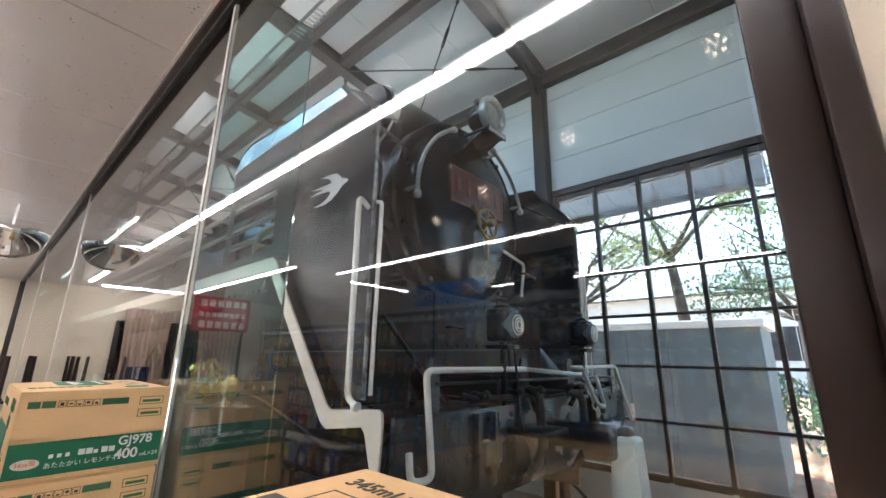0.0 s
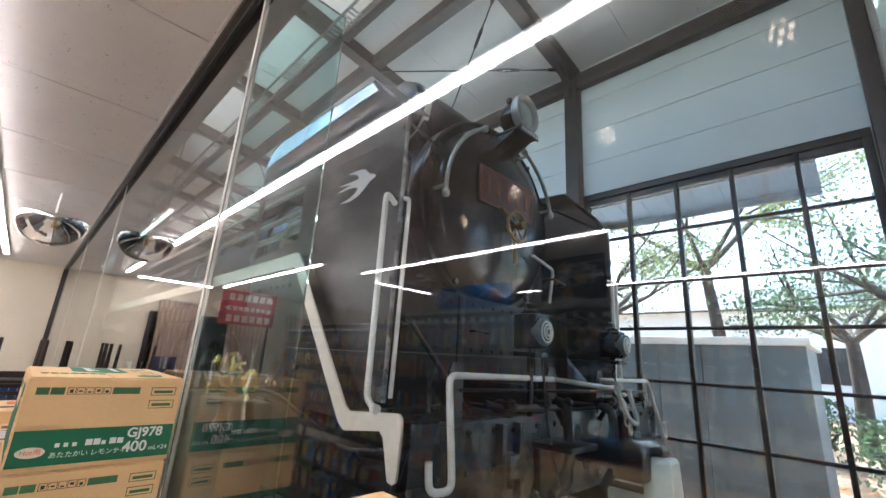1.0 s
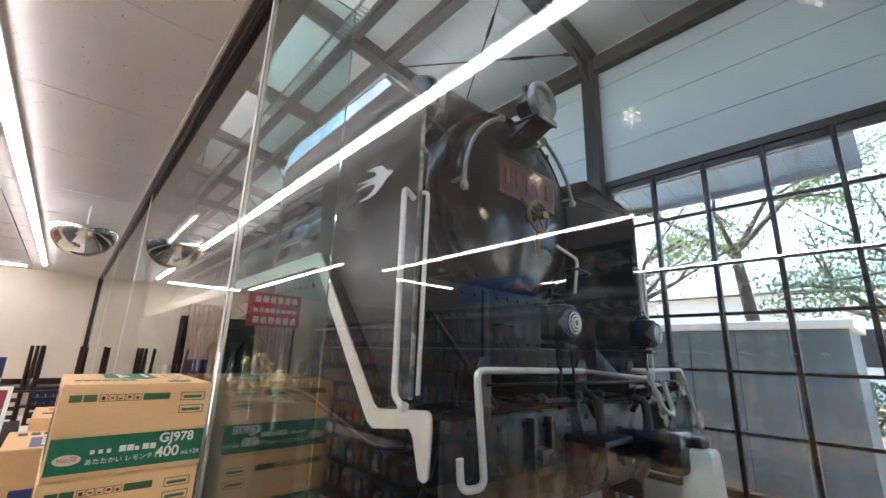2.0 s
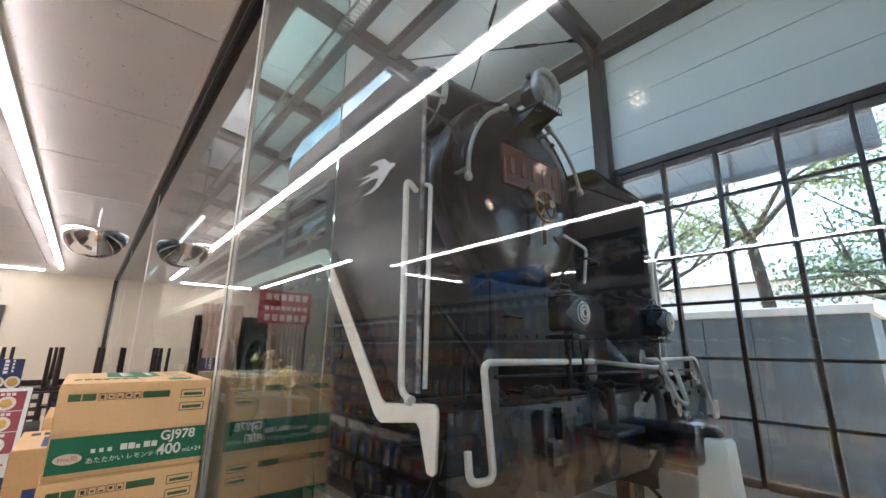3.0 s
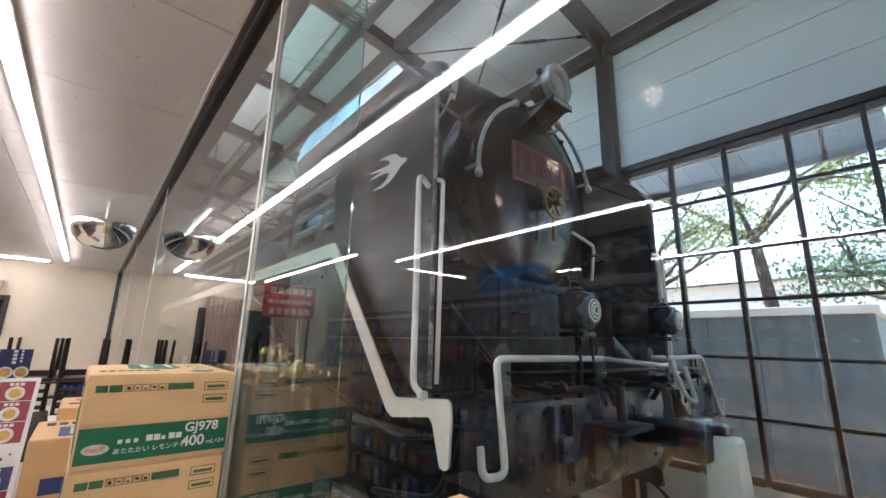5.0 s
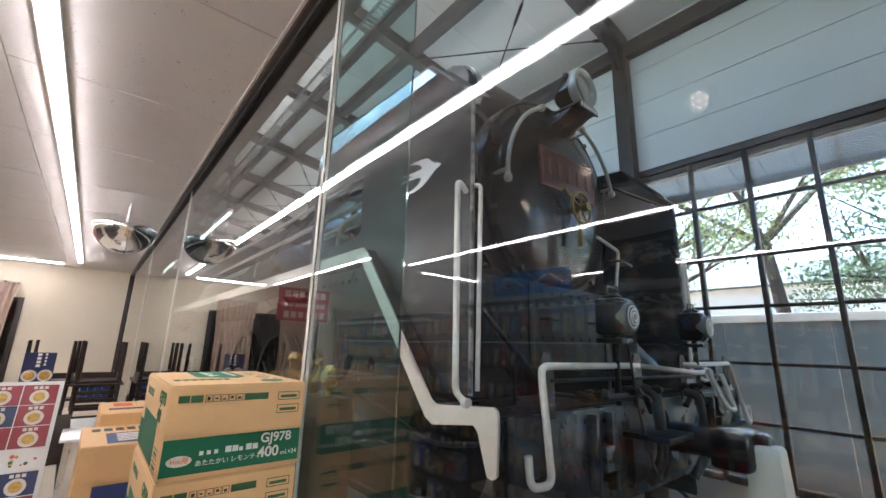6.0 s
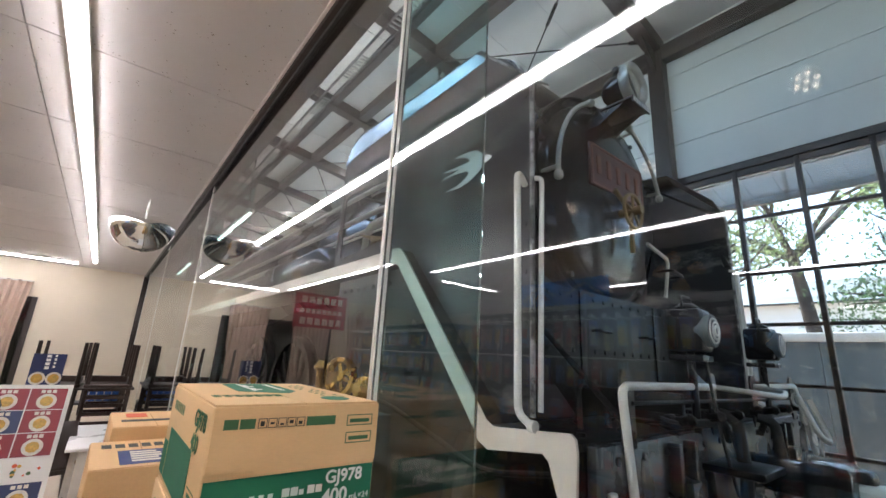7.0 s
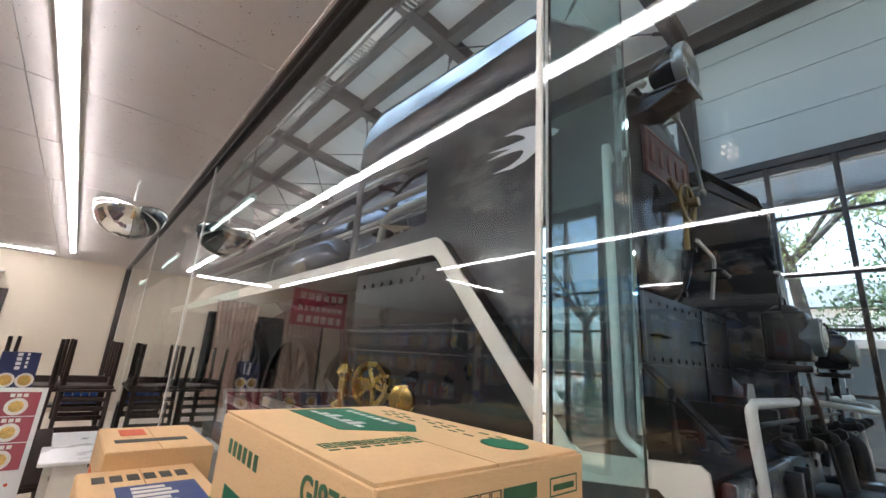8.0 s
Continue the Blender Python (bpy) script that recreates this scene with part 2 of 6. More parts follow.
M = {
    "black": mat("black_loco_paint", (0.006, 0.0065, 0.008), 0.30, 0.0, 0.35, 3.2, 0.22, 18, stain=(0.08, 0.08, 0.08), stain_amt=0.15, spec=0.35),
    "deflector": mat("worn_black_sheet", (0.012, 0.014, 0.018), 0.34, 0.0, 0.3, 3.4, 0.1, 9, stain=(0.28, 0.28, 0.26), stain_amt=0.5, spec=0.5, cut=(0.53, 0.68), stretch=(1, 1, 2.4), rough_var=0.12),
    # bluish metal tone puts the sky's sheen into the sheet's colour
    "boiler": mat("sky_tinted_boiler_sheet", (0.17, 0.20, 0.25), 0.24, 0.9, 0.3, 3, 0.2, 14, stain=(0.2, 0.2, 0.2), stain_amt=0.2),
    "blackgloss": mat("glossy_black", (0.005, 0.006, 0.009), 0.16, 0.0, 0.3, 4, 0.14, 16, stain=(0.07, 0.08, 0.1), stain_amt=0.12, spec=0.5),
    "sooty": mat("oily_dark_iron", (0.009, 0.008, 0.0075), 0.42, 0.1, 0.4, 9, 0.5, 40, stain=(0.11, 0.085, 0.065), stain_amt=0.3, spec=0.22),
    "worn_edge": mat("chipped_edge_paint", (0.05, 0.052, 0.055), 0.4, 0.0, 0.3, 14, 0.3, 60, stain=(0.55, 0.57, 0.58), stain_amt=0.8, cut=(0.45, 0.6)),
    "beam": mat("buffer_beam_paint", (0.018, 0.022, 0.028), 0.28, 0.2, 0.3, 5, 0.3, 30, stain=(0.10, 0.10, 0.11), stain_amt=0.3),
    "white": mat("cream_white_paint", (0.70, 0.65, 0.57), 0.5, 0, 0.08, 7, 0.1, 50, stain=(0.34, 0.29, 0.22), stain_amt=0.5),
    "pipe": mat("white_painted_pipe", (0.72, 0.72, 0.68), 0.4, 0, 0.1, 20, 0.1, 90, stain=(0.3, 0.28, 0.25), stain_amt=0.5),
    "steel": mat("bright_steel", (0.55, 0.55, 0.53), 0.3, 0.9, 0.15, 12, 0.08, 60),
    # in the headlamp this white stands for windows mirrored by the lens
    "lamp_white": mat("pale_lamp_white", (0.80, 0.84, 0.80), 0.25, 0.0, 0.1, 20, 0.05, 60),
    "silver": mat("silver_paint", (0.46, 0.48, 0.45), 0.36, 0.4, 0.15, 12, 0.1, 60, stain=(0.2, 0.18, 0.15), stain_amt=0.4),
    "brass": mat("polished_brass", (0.62, 0.42, 0.13), 0.26, 1.0, 0.12, 14, 0.05, 60),
    "bronze": mat("dull_bronze", (0.25, 0.17, 0.07), 0.4, 0.9, 0.25, 14, 0.1, 60),
    "red_plate": mat("dark_red_plate", (0.10, 0.034, 0.032), 0.4, 0, 0.25, 12, 0.1, 70, stain=(0.06, 0.03, 0.03), stain_amt=0.6),
    "plate_line": mat("worn_brass_line", (0.22, 0.085, 0.06), 0.45, 0.3, 0.25, 20, 0.1, 80),
    "blue_panel": mat("blue_header_print", (0.03, 0.26, 0.80), 0.4, 0, 0.2, 10, 0.05, 60),
    "white_line": mat("emblem_white", (0.75, 0.77, 0.8), 0.5, 0, 0.05, 20, 0.0, 60),
    "orange_line": mat("emblem_orange", (0.6, 0.16, 0.05), 0.5, 0, 0.1, 20, 0.0, 60),
    "gold_paint": mat("fried_food_print", (0.62, 0.30, 0.08), 0.5, 0.2, 0.3, 15, 0.0, 60),
    "frame": mat("dark_brown_steel", (0.034, 0.026, 0.024), 0.45, 0, 0.2, 8, 0.1, 50),
    "brownpost": mat("dark_brown_post_paint", (0.024, 0.014, 0.011), 0.33, 0, 0.22, 5, 0.08, 40),
    "hallwall": mat("white_board_wall", (0.65, 0.67, 0.65), 0.7, 0, 0.06, 1.2, 0.1, 40, stain=(0.52, 0.53, 0.50), stain_amt=0.5),
    "roofboard": mat("white_roof_board", (0.80, 0.80, 0.76), 0.7, 0, 0.06, 2, 0.1, 40),
    # for unseen walls: dark tone keeps bounced light off the engine
    "bounce_cut": mat("bounce_cut_board", (0.20, 0.22, 0.235), 0.7, 0, 0.06, 2, 0.1, 40),
    "cream": mat("cream_wallpaper", (0.71, 0.63, 0.51), 0.75, 0, 0.03, 3, 0.12, 160),
    "ceiling": mat("ceiling_board", (0.70, 0.66, 0.64), 0.8, 0, 0.03, 4, 0.05, 200, dots=(48.0, 0.50, (0.26, 0.21, 0.16))),
    "floor_shop": mat("pale_floor", (0.68, 0.60, 0.50), 0.35, 0, 0.08, 3, 0.05, 60),
    "floor_hall": mat("hall_concrete", (0.14, 0.115, 0.10), 0.6, 0, 0.15, 2, 0.15, 40, stain=(0.12, 0.1, 0.08), stain_amt=0.6),
    "rust": mat("rusty_brown", (0.24, 0.13, 0.08), 0.7, 0.2, 0.3, 8, 0.3, 40),
    "carton": mat("cardboard", (0.74, 0.49, 0.25), 0.75, 0, 0.06, 5, 0.12, 120, stretch=(1, 1, 3), piece=0.05),
    "carton_orange": mat("orange_cardboard", (0.74, 0.47, 0.23), 0.75, 0, 0.06, 5, 0.12, 120),
    "green": mat("green_print", (0.006, 0.145, 0.072), 0.6, 0, 0.08, 9, 0.04, 100),
    "greenink": mat("dark_green_ink", (0.05, 0.14, 0.06), 0.7, 0, 0.1, 30, 0.0, 100),
    "ink": mat("dark_ink", (0.05, 0.045, 0.035), 0.7, 0, 0.1, 30, 0.0, 100),
    "redink": mat("red_print", (0.7, 0.11, 0.04), 0.7, 0, 0.1, 30, 0.0, 100),
    "blueink": mat("navy_print", (0.03, 0.05, 0.17), 0.6, 0, 0.1, 30, 0.0, 100),
    "paper": mat("white_paper", (0.78, 0.77, 0.74), 0.6, 0, 0.03, 8, 0.0, 60),
    "chair": mat("dark_stained_wood", (0.030, 0.016, 0.012), 0.35, 0, 0.3, 10, 0.08, 60, stretch=(6, 6, 1)),
    "table": mat("white_table_laminate", (0.76, 0.76, 0.76), 0.3, 0, 0.02, 6, 0.0, 60),
    "curtain": mat("pinkish_beige_curtain", (0.52, 0.40, 0.33), 0.85, 0, 0.1, 6, 0.1, 150),
    "navy": mat("navy_poster", (0.02, 0.03, 0.11), 0.45, 0, 0.15, 8, 0.0, 60),
    "crimson": mat("crimson_menu_print", (0.28, 0.02, 0.035), 0.45, 0, 0.1, 8, 0.0, 60),
    "bowl": mat("pale_bowl_print", (0.72, 0.66, 0.58), 0.5, 0, 0.1, 30, 0.0, 80),
    "food": mat("food_print", (0.62, 0.36, 0.08), 0.5, 0, 0.4, 45, 0.0, 120, stain=(0.25, 0.3, 0.08), stain_amt=0.8),
    "bluepack": mat("blue_packet", (0.02, 0.10, 0.42), 0.3, 0, 0.25, 30, 0.05, 60),
    "redsign": mat("red_sign_sheet", (0.45, 0.04, 0.06), 0.5, 0, 0.06, 8, 0.0, 60),
    "leaf": leaf("leaf_green", (0.07, 0.12, 0.06)),
    "leaf_yellow": leaf("leaf_yellowgreen", (0.14, 0.175, 0.075)),
    # pale blue stands for mirrored sky on the black sheet's leaning top
    "topband": mat("sky_sheen_topband", (0.42, 0.50, 0.57), 0.16, 0.6, 0.15, 3, 0.1, 10, stain=(0.12, 0.14, 0.16), stain_amt=0.5, cut=(0.52, 0.7)),
    "bark": mat("bark", (0.055, 0.042, 0.034), 0.9, 0, 0.3, 12, 0.6, 60),
    "ground": mat("leaf_strewn_ground", (0.30, 0.19, 0.12), 0.95, 0, 0.5, 3, 0.4, 40, stain=(0.3, 0.27, 0.2), stain_amt=0.6),
    # pale tone of the added ground behind the end wall's gaps
    "bounce_ground": mat("pale_bounce_ground", (0.58, 0.56, 0.52), 0.85, 0, 0.1, 1.5, 0.2, 30, stain=(0.4, 0.38, 0.35), stain_amt=0.4),
    "shed": mat("grey_blue_sheet", (0.115, 0.145, 0.16), 0.55, 0, 0.08, 2, 0.08, 30),
    "farwall": mat("far_pale_render", (0.72, 0.73, 0.72), 0.8, 0, 0.05, 1, 0.1, 30),
    "slate": mat("corrugated_eaves", (0.045, 0.06, 0.075), 0.6, 0.2, 0.1, 4, 0.1, 30),
    "rubber": mat("black_rubber", (0.02, 0.02, 0.02), 0.6, 0, 0.2, 20, 0.1, 60),
    "silicone": mat("milky_joint_sealant", (0.66, 0.67, 0.62), 0.35, 0, 0.05, 20, 0.05, 60),
    "acrylic": mat("pale_teal_post_paint", (0.68, 0.78, 0.76), 0.35, 0, 0.05, 6, 0.05, 50),
    "shelf": mat("dark_shelf_steel", (0.06, 0.06, 0.065), 0.4, 0.3, 0.1, 8, 0.05, 50),
    "tube": glow("lamp_tube", (0.98, 0.94, 0.97), 7.3),
    "halltube": glow("hall_lamp_tube", (1.0, 0.96, 0.92), 1.3),
    "led": glow("led_chip", (1.0, 0.78, 0.62), 1.9),
    "glass": glass("shop_glass", (0.90, 0.94, 0.93), 0.0, 1.48),
    "rib": glass("rib_glass", (0.56, 0.83, 0.82), 0.0, 1.5),
    # blue tint and a little milky veil imitate the bluish glare in the windows
    "pane": glass("window_pane_glass", (0.82, 0.93, 1.0), 0.0, 1.3, 0.008),
    "lens": glass("lamp_lens", (0.96, 0.98, 0.96), 0.03, 1.3),
}
mir = bpy.data.materials.new("convex_mirror_face")
mir.use_nodes = True
mb = mir.node_tree.nodes["Principled BSDF"]
mb.inputs["Metallic"].default_value, mb.inputs["Roughness"].default_value = 1.0, 0.03
mb.inputs["Base Color"].default_value = (0.86, 0.86, 0.85, 1)
M["mirror"] = mir

# ---- mesh helpers ----
ORIGIN = {}


def thing(name, loc, label, category, group="", kind=""):
    """An empty at the base of a thing, to carry its parts."""
    e = new(name)
    e.location = loc
    e.empty_display_size = 0.05
    ORIGIN[e.name] = Vector(loc)
    return tagged(e, label, category, group, kind)


def mesh_of(name, bm, material, smooth=True):
    me = bpy.data.meshes.new(name)
    bmesh.ops.recalc_face_normals(bm, faces=bm.faces)
    bm.to_mesh(me)
    bm.free()
    me.materials.append(material)
    if smooth:
        for p in me.polygons:
            p.use_smooth = True
        me.set_sharp_from_angle(angle=radians(38))
    return me


def part(name, bm, material, parent=None, label="", smooth=True):
    """One mesh object, drawn in world coordinates, under its thing or part."""
    ob = new(name, mesh_of(name, bm, material, smooth))
    if parent is not None:
        ob.parent = parent
        if parent.name in ORIGIN:
            ob.matrix_parent_inverse = Matrix.Translation(-ORIGIN[parent.name])
    return tagged(ob, label)


def share(ob, name, parent, m):
    """Another part on the same mesh at pose m."""
    o = new(name, ob.data)
    o.parent = parent
    if parent.name in ORIGIN:
        o.matrix_parent_inverse = Matrix.Translation(-ORIGIN[parent.name])
    o.matrix_basis = m
    return o


def spread(name, bm, material, parent, places, label=""):
    """Alike small pieces, each an object of its own on one mesh drawn about the origin."""
    first = part(name, bm, material, parent, label)
    first.matrix_basis = Matrix.Translation(places[0])
    for p in places[1:]:
        tagged(share(first, name, parent, Matrix.Translation(p)), label)


def box(bm, x0, x1, y0, y1, z0, z1, bevel=0.0, m=None):
    r = bmesh.ops.create_cube(bm, size=1)
    vs = r["verts"]
    for v in vs:
        v.co = Vector(((x0 + x1) / 2 + v.co.x * (x1 - x0), (y0 + y1) / 2 + v.co.y * (y1 - y0), (z0 + z1) / 2 + v.co.z * (z1 - z0)))
    if bevel:
        es = list({e for v in vs for e in v.link_edges})
        g = bmesh.ops.bevel(bm, geom=es, offset=bevel, segments=2, affect="EDGES", profile=0.5)
        vs = list({v for f in g["faces"] for v in f.verts} | {v for v in vs if v.is_valid})
    if m is not None:
        bmesh.ops.transform(bm, matrix=m, verts=[v for v in vs if v.is_valid])
    return bm


def boxes(*args, bevel=0.0):
    bm = bmesh.new()
    for a in args:
        box(bm, *a, bevel=bevel)
    return bm


def frame_axes(d):
    d = Vector(d).normalized()
    up = Vector((0, 0, 1)) if abs(d.z) < 0.9 else Vector((1, 0, 0))
    u = d.cross(up).normalized()
    return d, u, u.cross(d).normalized()


def rod(bm, p, q, r, seg=10, r2=None):
    """A round bar from p to q, tapering to r2."""
    r2 = r if r2 is None else r2
    p, q = Vector(p), Vector(q)
    d, u, w = frame_axes(q - p)
    a = [bm.verts.new(p + r * (math.cos(t) * u + math.sin(t) * w)) for t in (2 * math.pi * i / seg for i in range(seg))]
    b = [bm.verts.new(q + r2 * (math.cos(t) * u + math.sin(t) * w)) for t in (2 * math.pi * i / seg for i in range(seg))]
    for i in range(seg):
        bm.faces.new((a[i], a[(i + 1) % seg], b[(i + 1) % seg], b[i]))
    bm.faces.new(a)
    bm.faces.new(b)
    return bm


def bend(points, radius=0.04, steps=5):
    """A polyline with its corners rounded."""
    pts = [Vector(p) for p in points]
    out = [pts[0]]
    for a, b, c in zip(pts, pts[1:], pts[2:]):
        r = min(radius, (a - b).length * 0.48, (c - b).length * 0.48)
        s, e = b + (a - b).normalized() * r, b + (c - b).normalized() * r
        for i in range(steps + 1):
            t = i / steps
            out.append((1 - t) ** 2 * s + 2 * t * (1 - t) * b + t * t * e)
    return out + [pts[-1]]


def sweep(bm, pts, r, seg=10, closed=False):
    """A round tube along a polyline."""
    pts = [Vector(p) for p in pts]
    rings = []
    n = len(pts)
    u = None
    for i, p in enumerate(pts):
        if closed:
            d = pts[(i + 1) % n] - pts[i - 1]
        else:
            d = pts[min(i + 1, n - 1)] - pts[max(i - 1, 0)]
        d.normalize()
        if u is None:
            _, u, _ = frame_axes(d)
        u = (u - d * u.dot(d)).normalized()
        w = d.cross(u)
        rings.append([bm.verts.new(p + r * (math.cos(t) * u + math.sin(t) * w)) for t in (2 * math.pi * k / seg for k in range(seg))])
    for i in range(n if closed else n - 1):
        a, b = rings[i], rings[(i + 1) % n]
        for k in range(seg):
            bm.faces.new((a[k], a[(k + 1) % seg], b[(k + 1) % seg], b[k]))
    if not closed:
        bm.faces.new(rings[0])
        bm.faces.new(rings[-1])
    return bm


def lathe(bm, profile, origin, axis, seg=40, cap=True):
    """Turns (distance along axis, radius) rows about an axis."""
    o = Vector(origin)
    d, u, w = frame_axes(axis)
    rings = []
    for h, r in profile:
        r = max(r, 1e-4)
        rings.append([bm.verts.new(o + d * h + r * (math.cos(t) * u + math.sin(t) * w)) for t in (2 * math.pi * k / seg for k in range(seg))])
    for a, b in zip(rings, rings[1:]):
        for k in range(seg):
            bm.faces.new((a[k], a[(k + 1) % seg], b[(k + 1) % seg], b[k]))
    if cap:
        bm.faces.new(rings[0])
        bm.faces.new(rings[-1])
    return bm


def slab(bm, outline, y0, y1, axis="y"):
    """A plate cut to an outline of (x, z), between y0 and y1 (or (y, z) between x0 and x1; or (x, y) between z0 and z1)."""
    def at(a, b, c):
        return Vector((a, c, b)) if axis == "y" else Vector((c, a, b)) if axis == "x" else Vector((a, b, c))
    f = [bm.verts.new(at(a, b, y0)) for a, b in outline]
    g = [bm.verts.new(at(a, b, y1)) for a, b in outline]
    bm.faces.new(f)
    bm.faces.new(g[::-1])
    n = len(f)
    for i in range(n):
        bm.faces.new((f[i], f[(i + 1) % n], g[(i + 1) % n], g[i]))
    return bm


def text_part(name, words, size, m, material, parent, label="", bold=0.0):
    """Raised lettering as a mesh, its left end at the pose m."""
    c = bpy.data.curves.new(name, "FONT")
    c.body, c.size, c.extrude, c.offset = words, size, 0.0004, bold
    tmp = bpy.data.objects.new(name + "_tmp", c)
    me = bpy.data.meshes.new_from_object(tmp)
    bpy.data.objects.remove(tmp)
    me.materials.clear()
    me.materials.append(material)
    me.transform(m)
    ob = new(name, me)
    ob.parent = parent
    if parent.name in ORIGIN:
        ob.matrix_parent_inverse = Matrix.Translation(-ORIGIN[parent.name])
    return tagged(ob, label)


def setting(name, bm, material, label, smooth=False):
    return tagged(part(name, bm, material, None, label, smooth), label, "", "", "structure")

# ---- large structure ----
YG = 0.38          # shop face of the glass wall
CEIL = 2.42        # shop ceiling
FAR = -10.2        # far end wall of the shop
HALL_Y = 4.66      # inner face of the window wall
RAIL = -0.15       # top of the rails in the hall
JOINT = 1.33       # width of one sheet of the glass wall
HALL_X0, HALL_X1 = -21.0, 4.0

setting("floor", boxes((FAR - 0.3, 3.0, -7.0, YG + 0.06, -0.2, 0.0)), M["floor_shop"], "pale glossy shop floor")
setting("hall_floor", boxes((HALL_X0, HALL_X1, YG + 0.06, HALL_Y + 0.15, -0.5, -0.32)), M["floor_hall"], "stained concrete floor of the engine hall")

# shop ceiling: boards with shallow joints
bm = bmesh.new()
for i in range(-12, 4):
    for k in range(-8, 1):
        x0, x1 = i * 0.91, i * 0.91 + 0.904
        y0, y1 = k * 0.91 - 0.55, k * 0.91 + 0.354
        if x1 < FAR or y1 < -7:
            continue
        box(bm, max(x0, FAR), x1, max(y0, -7.0), min(y1, YG - 0.038), CEIL, CEIL + 0.012)
box(bm, FAR - 0.2, 4.0, -7.2, YG - 0.03, CEIL + 0.012, CEIL + 0.1)
ceil_ob = setting("ceiling", bm, M["ceiling"], "off-white perforated ceiling boards with fine joints")

setting("wall_west", boxes((FAR - 0.15, FAR, -7.0, YG, 0, CEIL)), M["cream"], "cream papered end wall of the shop")
setting("wall_south", boxes((FAR - 0.15, 4.0, -7.15, -7.0, 0, CEIL)), M["cream"], "cream papered wall behind the shelves")
setting("wall_east", boxes((3.0, 3.15, -7.0, YG + 0.2, 0, CEIL)), M["cream"], "cream papered wall beside the entrance")
setting("wall_north", boxes((0.046, 3.0, YG - 0.045, YG + 0.15, 0, CEIL)), M["cream"], "cream wall beside the brown post")

# brown steel post that ends the glass wall
post = thing("post", (0.03, YG, 0), "dark brown painted post ending the glass wall", "post", kind="structure")
part("post_core", boxes((-0.008, 0.026, YG - 0.03, YG + 0.018, 0, CEIL), bevel=0.003), M["brownpost"], post)
part("casing", boxes((0.026, 0.046, YG - 0.05, YG + 0.10, 0, CEIL), bevel=0.003), M["brownpost"], post)

# head rail and sill of the glass wall
rail_th = thing("glass_head_rail", (-5, YG, CEIL), "dark brown metal channel along the top of the glass wall", "rail", kind="structure")
part("channel", boxes((FAR, 0.005, YG - 0.035, YG + 0.05, CEIL - 0.035, CEIL + 0.06), bevel=0.003), M["brownpost"], rail_th)
part("lip", boxes((FAR, 0.005, YG - 0.016, YG - 0.004, CEIL - 0.055, CEIL - 0.035)), M["rubber"], rail_th)
part("trim", boxes((FAR, 0.005, YG - 0.046, YG - 0.035, CEIL - 0.010, CEIL + 0.01)), M["ceiling"], rail_th)
part("sill", boxes((FAR, 0.005, YG - 0.03, YG + 0.05, 0.0, 0.06), bevel=0.003), M["brownpost"], rail_th)
part("end_channel", boxes((FAR, FAR + 0.05, YG - 0.04, YG + 0.05, 0.06, CEIL - 0.035), bevel=0.003), M["brownpost"], rail_th)

# sheets of glass, their milky joints and the glass ribs behind them
wall_g = thing("glass_wall", (-5, YG, 0.06), "tall clear glass wall with glass ribs between shop and hall", "glass wall", kind="structure")
edges_x = [-0.005, -JOINT, -3 * JOINT, -5 * JOINT, -7 * JOINT, FAR + 0.05]
for a, b in zip(edges_x, edges_x[1:]):
    p = part("pane", boxes((b + 0.007, a - 0.007, YG, YG + 0.012, 0.06, CEIL - 0.04)), M["glass"], wall_g, smooth=False)
    p.visible_shadow = False
for x in edges_x[:-1]:
    xr = x + 0.012 if x > -0.1 else x
    if x < -0.1:
        part("joint", boxes((xr - 0.006, xr + 0.006, YG - 0.003, YG + 0.022, 0.06, CEIL - 0.04), bevel=0.002), M["silicone"], wall_g)
    r = part("rib", boxes((xr - 0.009, xr + 0.009, YG + 0.023, YG + 0.30, -0.2, CEIL + 0.05), bevel=0.002), M["rib"], wall_g, "teal-edged glass rib", smooth=False)
    r.visible_shadow = False

# hall: window wall
WT = 0.14
COLS = [-2.26, -1.76, -1.26, -0.76, -0.26, 0.20]
ROWS_Z = [0.10, 0.61, 1.13, 1.65, 2.13, 2.68, 3.17]
bm = bmesh.new()
for k, z in enumerate((3.27, 3.72, 4.17, 4.62, 5.07)):
    box(bm, HALL_X0, HALL_X1, HALL_Y, HALL_Y + 0.1, z, z + 0.442)
setting("wall_hall_upper", bm, M["hallwall"], "white horizontal boards above the windows")
setting("wall_hall_low", boxes((HALL_X0, HALL_X1, HALL_Y, HALL_Y + 0.1, -0.5, 0.08)), M["hallwall"], "low plinth under the windows")
# unseen closing wall, dark to cut the light bounced into the hall
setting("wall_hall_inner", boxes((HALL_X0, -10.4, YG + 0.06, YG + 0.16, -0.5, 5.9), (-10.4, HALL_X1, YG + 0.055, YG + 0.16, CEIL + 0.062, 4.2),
        (-10.4, HALL_X1, YG + 0.045, YG + 0.16, 5.3, 5.9), (-10.4, -9.3, YG + 0.045, YG + 0.16, 4.2, 5.3), (0.3, HALL_X1, YG + 0.045, YG + 0.16, 4.2, 5.3)), M["bounce_cut"], "unseen board wall above the glass, toned dark, with assumed high windows")
# high windows assumed, unseen: an opening for the fill lamp above the shop
cl = thing("window_6", (-4.5, YG + 0.1, 4.2), "assumed row of unseen high windows over the shop side", "window", kind="structure")
for i in range(9):
    part("mullion", boxes((-9.3 + 1.2 * i - 0.03, -9.3 + 1.2 * i + 0.03, YG + 0.06, YG + 0.14, 4.2, 5.3)), M["frame"], cl)
for z in (4.22, 5.28):
    part("window_frame", boxes((-9.27, 0.27, YG + 0.06, YG + 0.14, z - 0.02, z + 0.02)), M["frame"], cl)
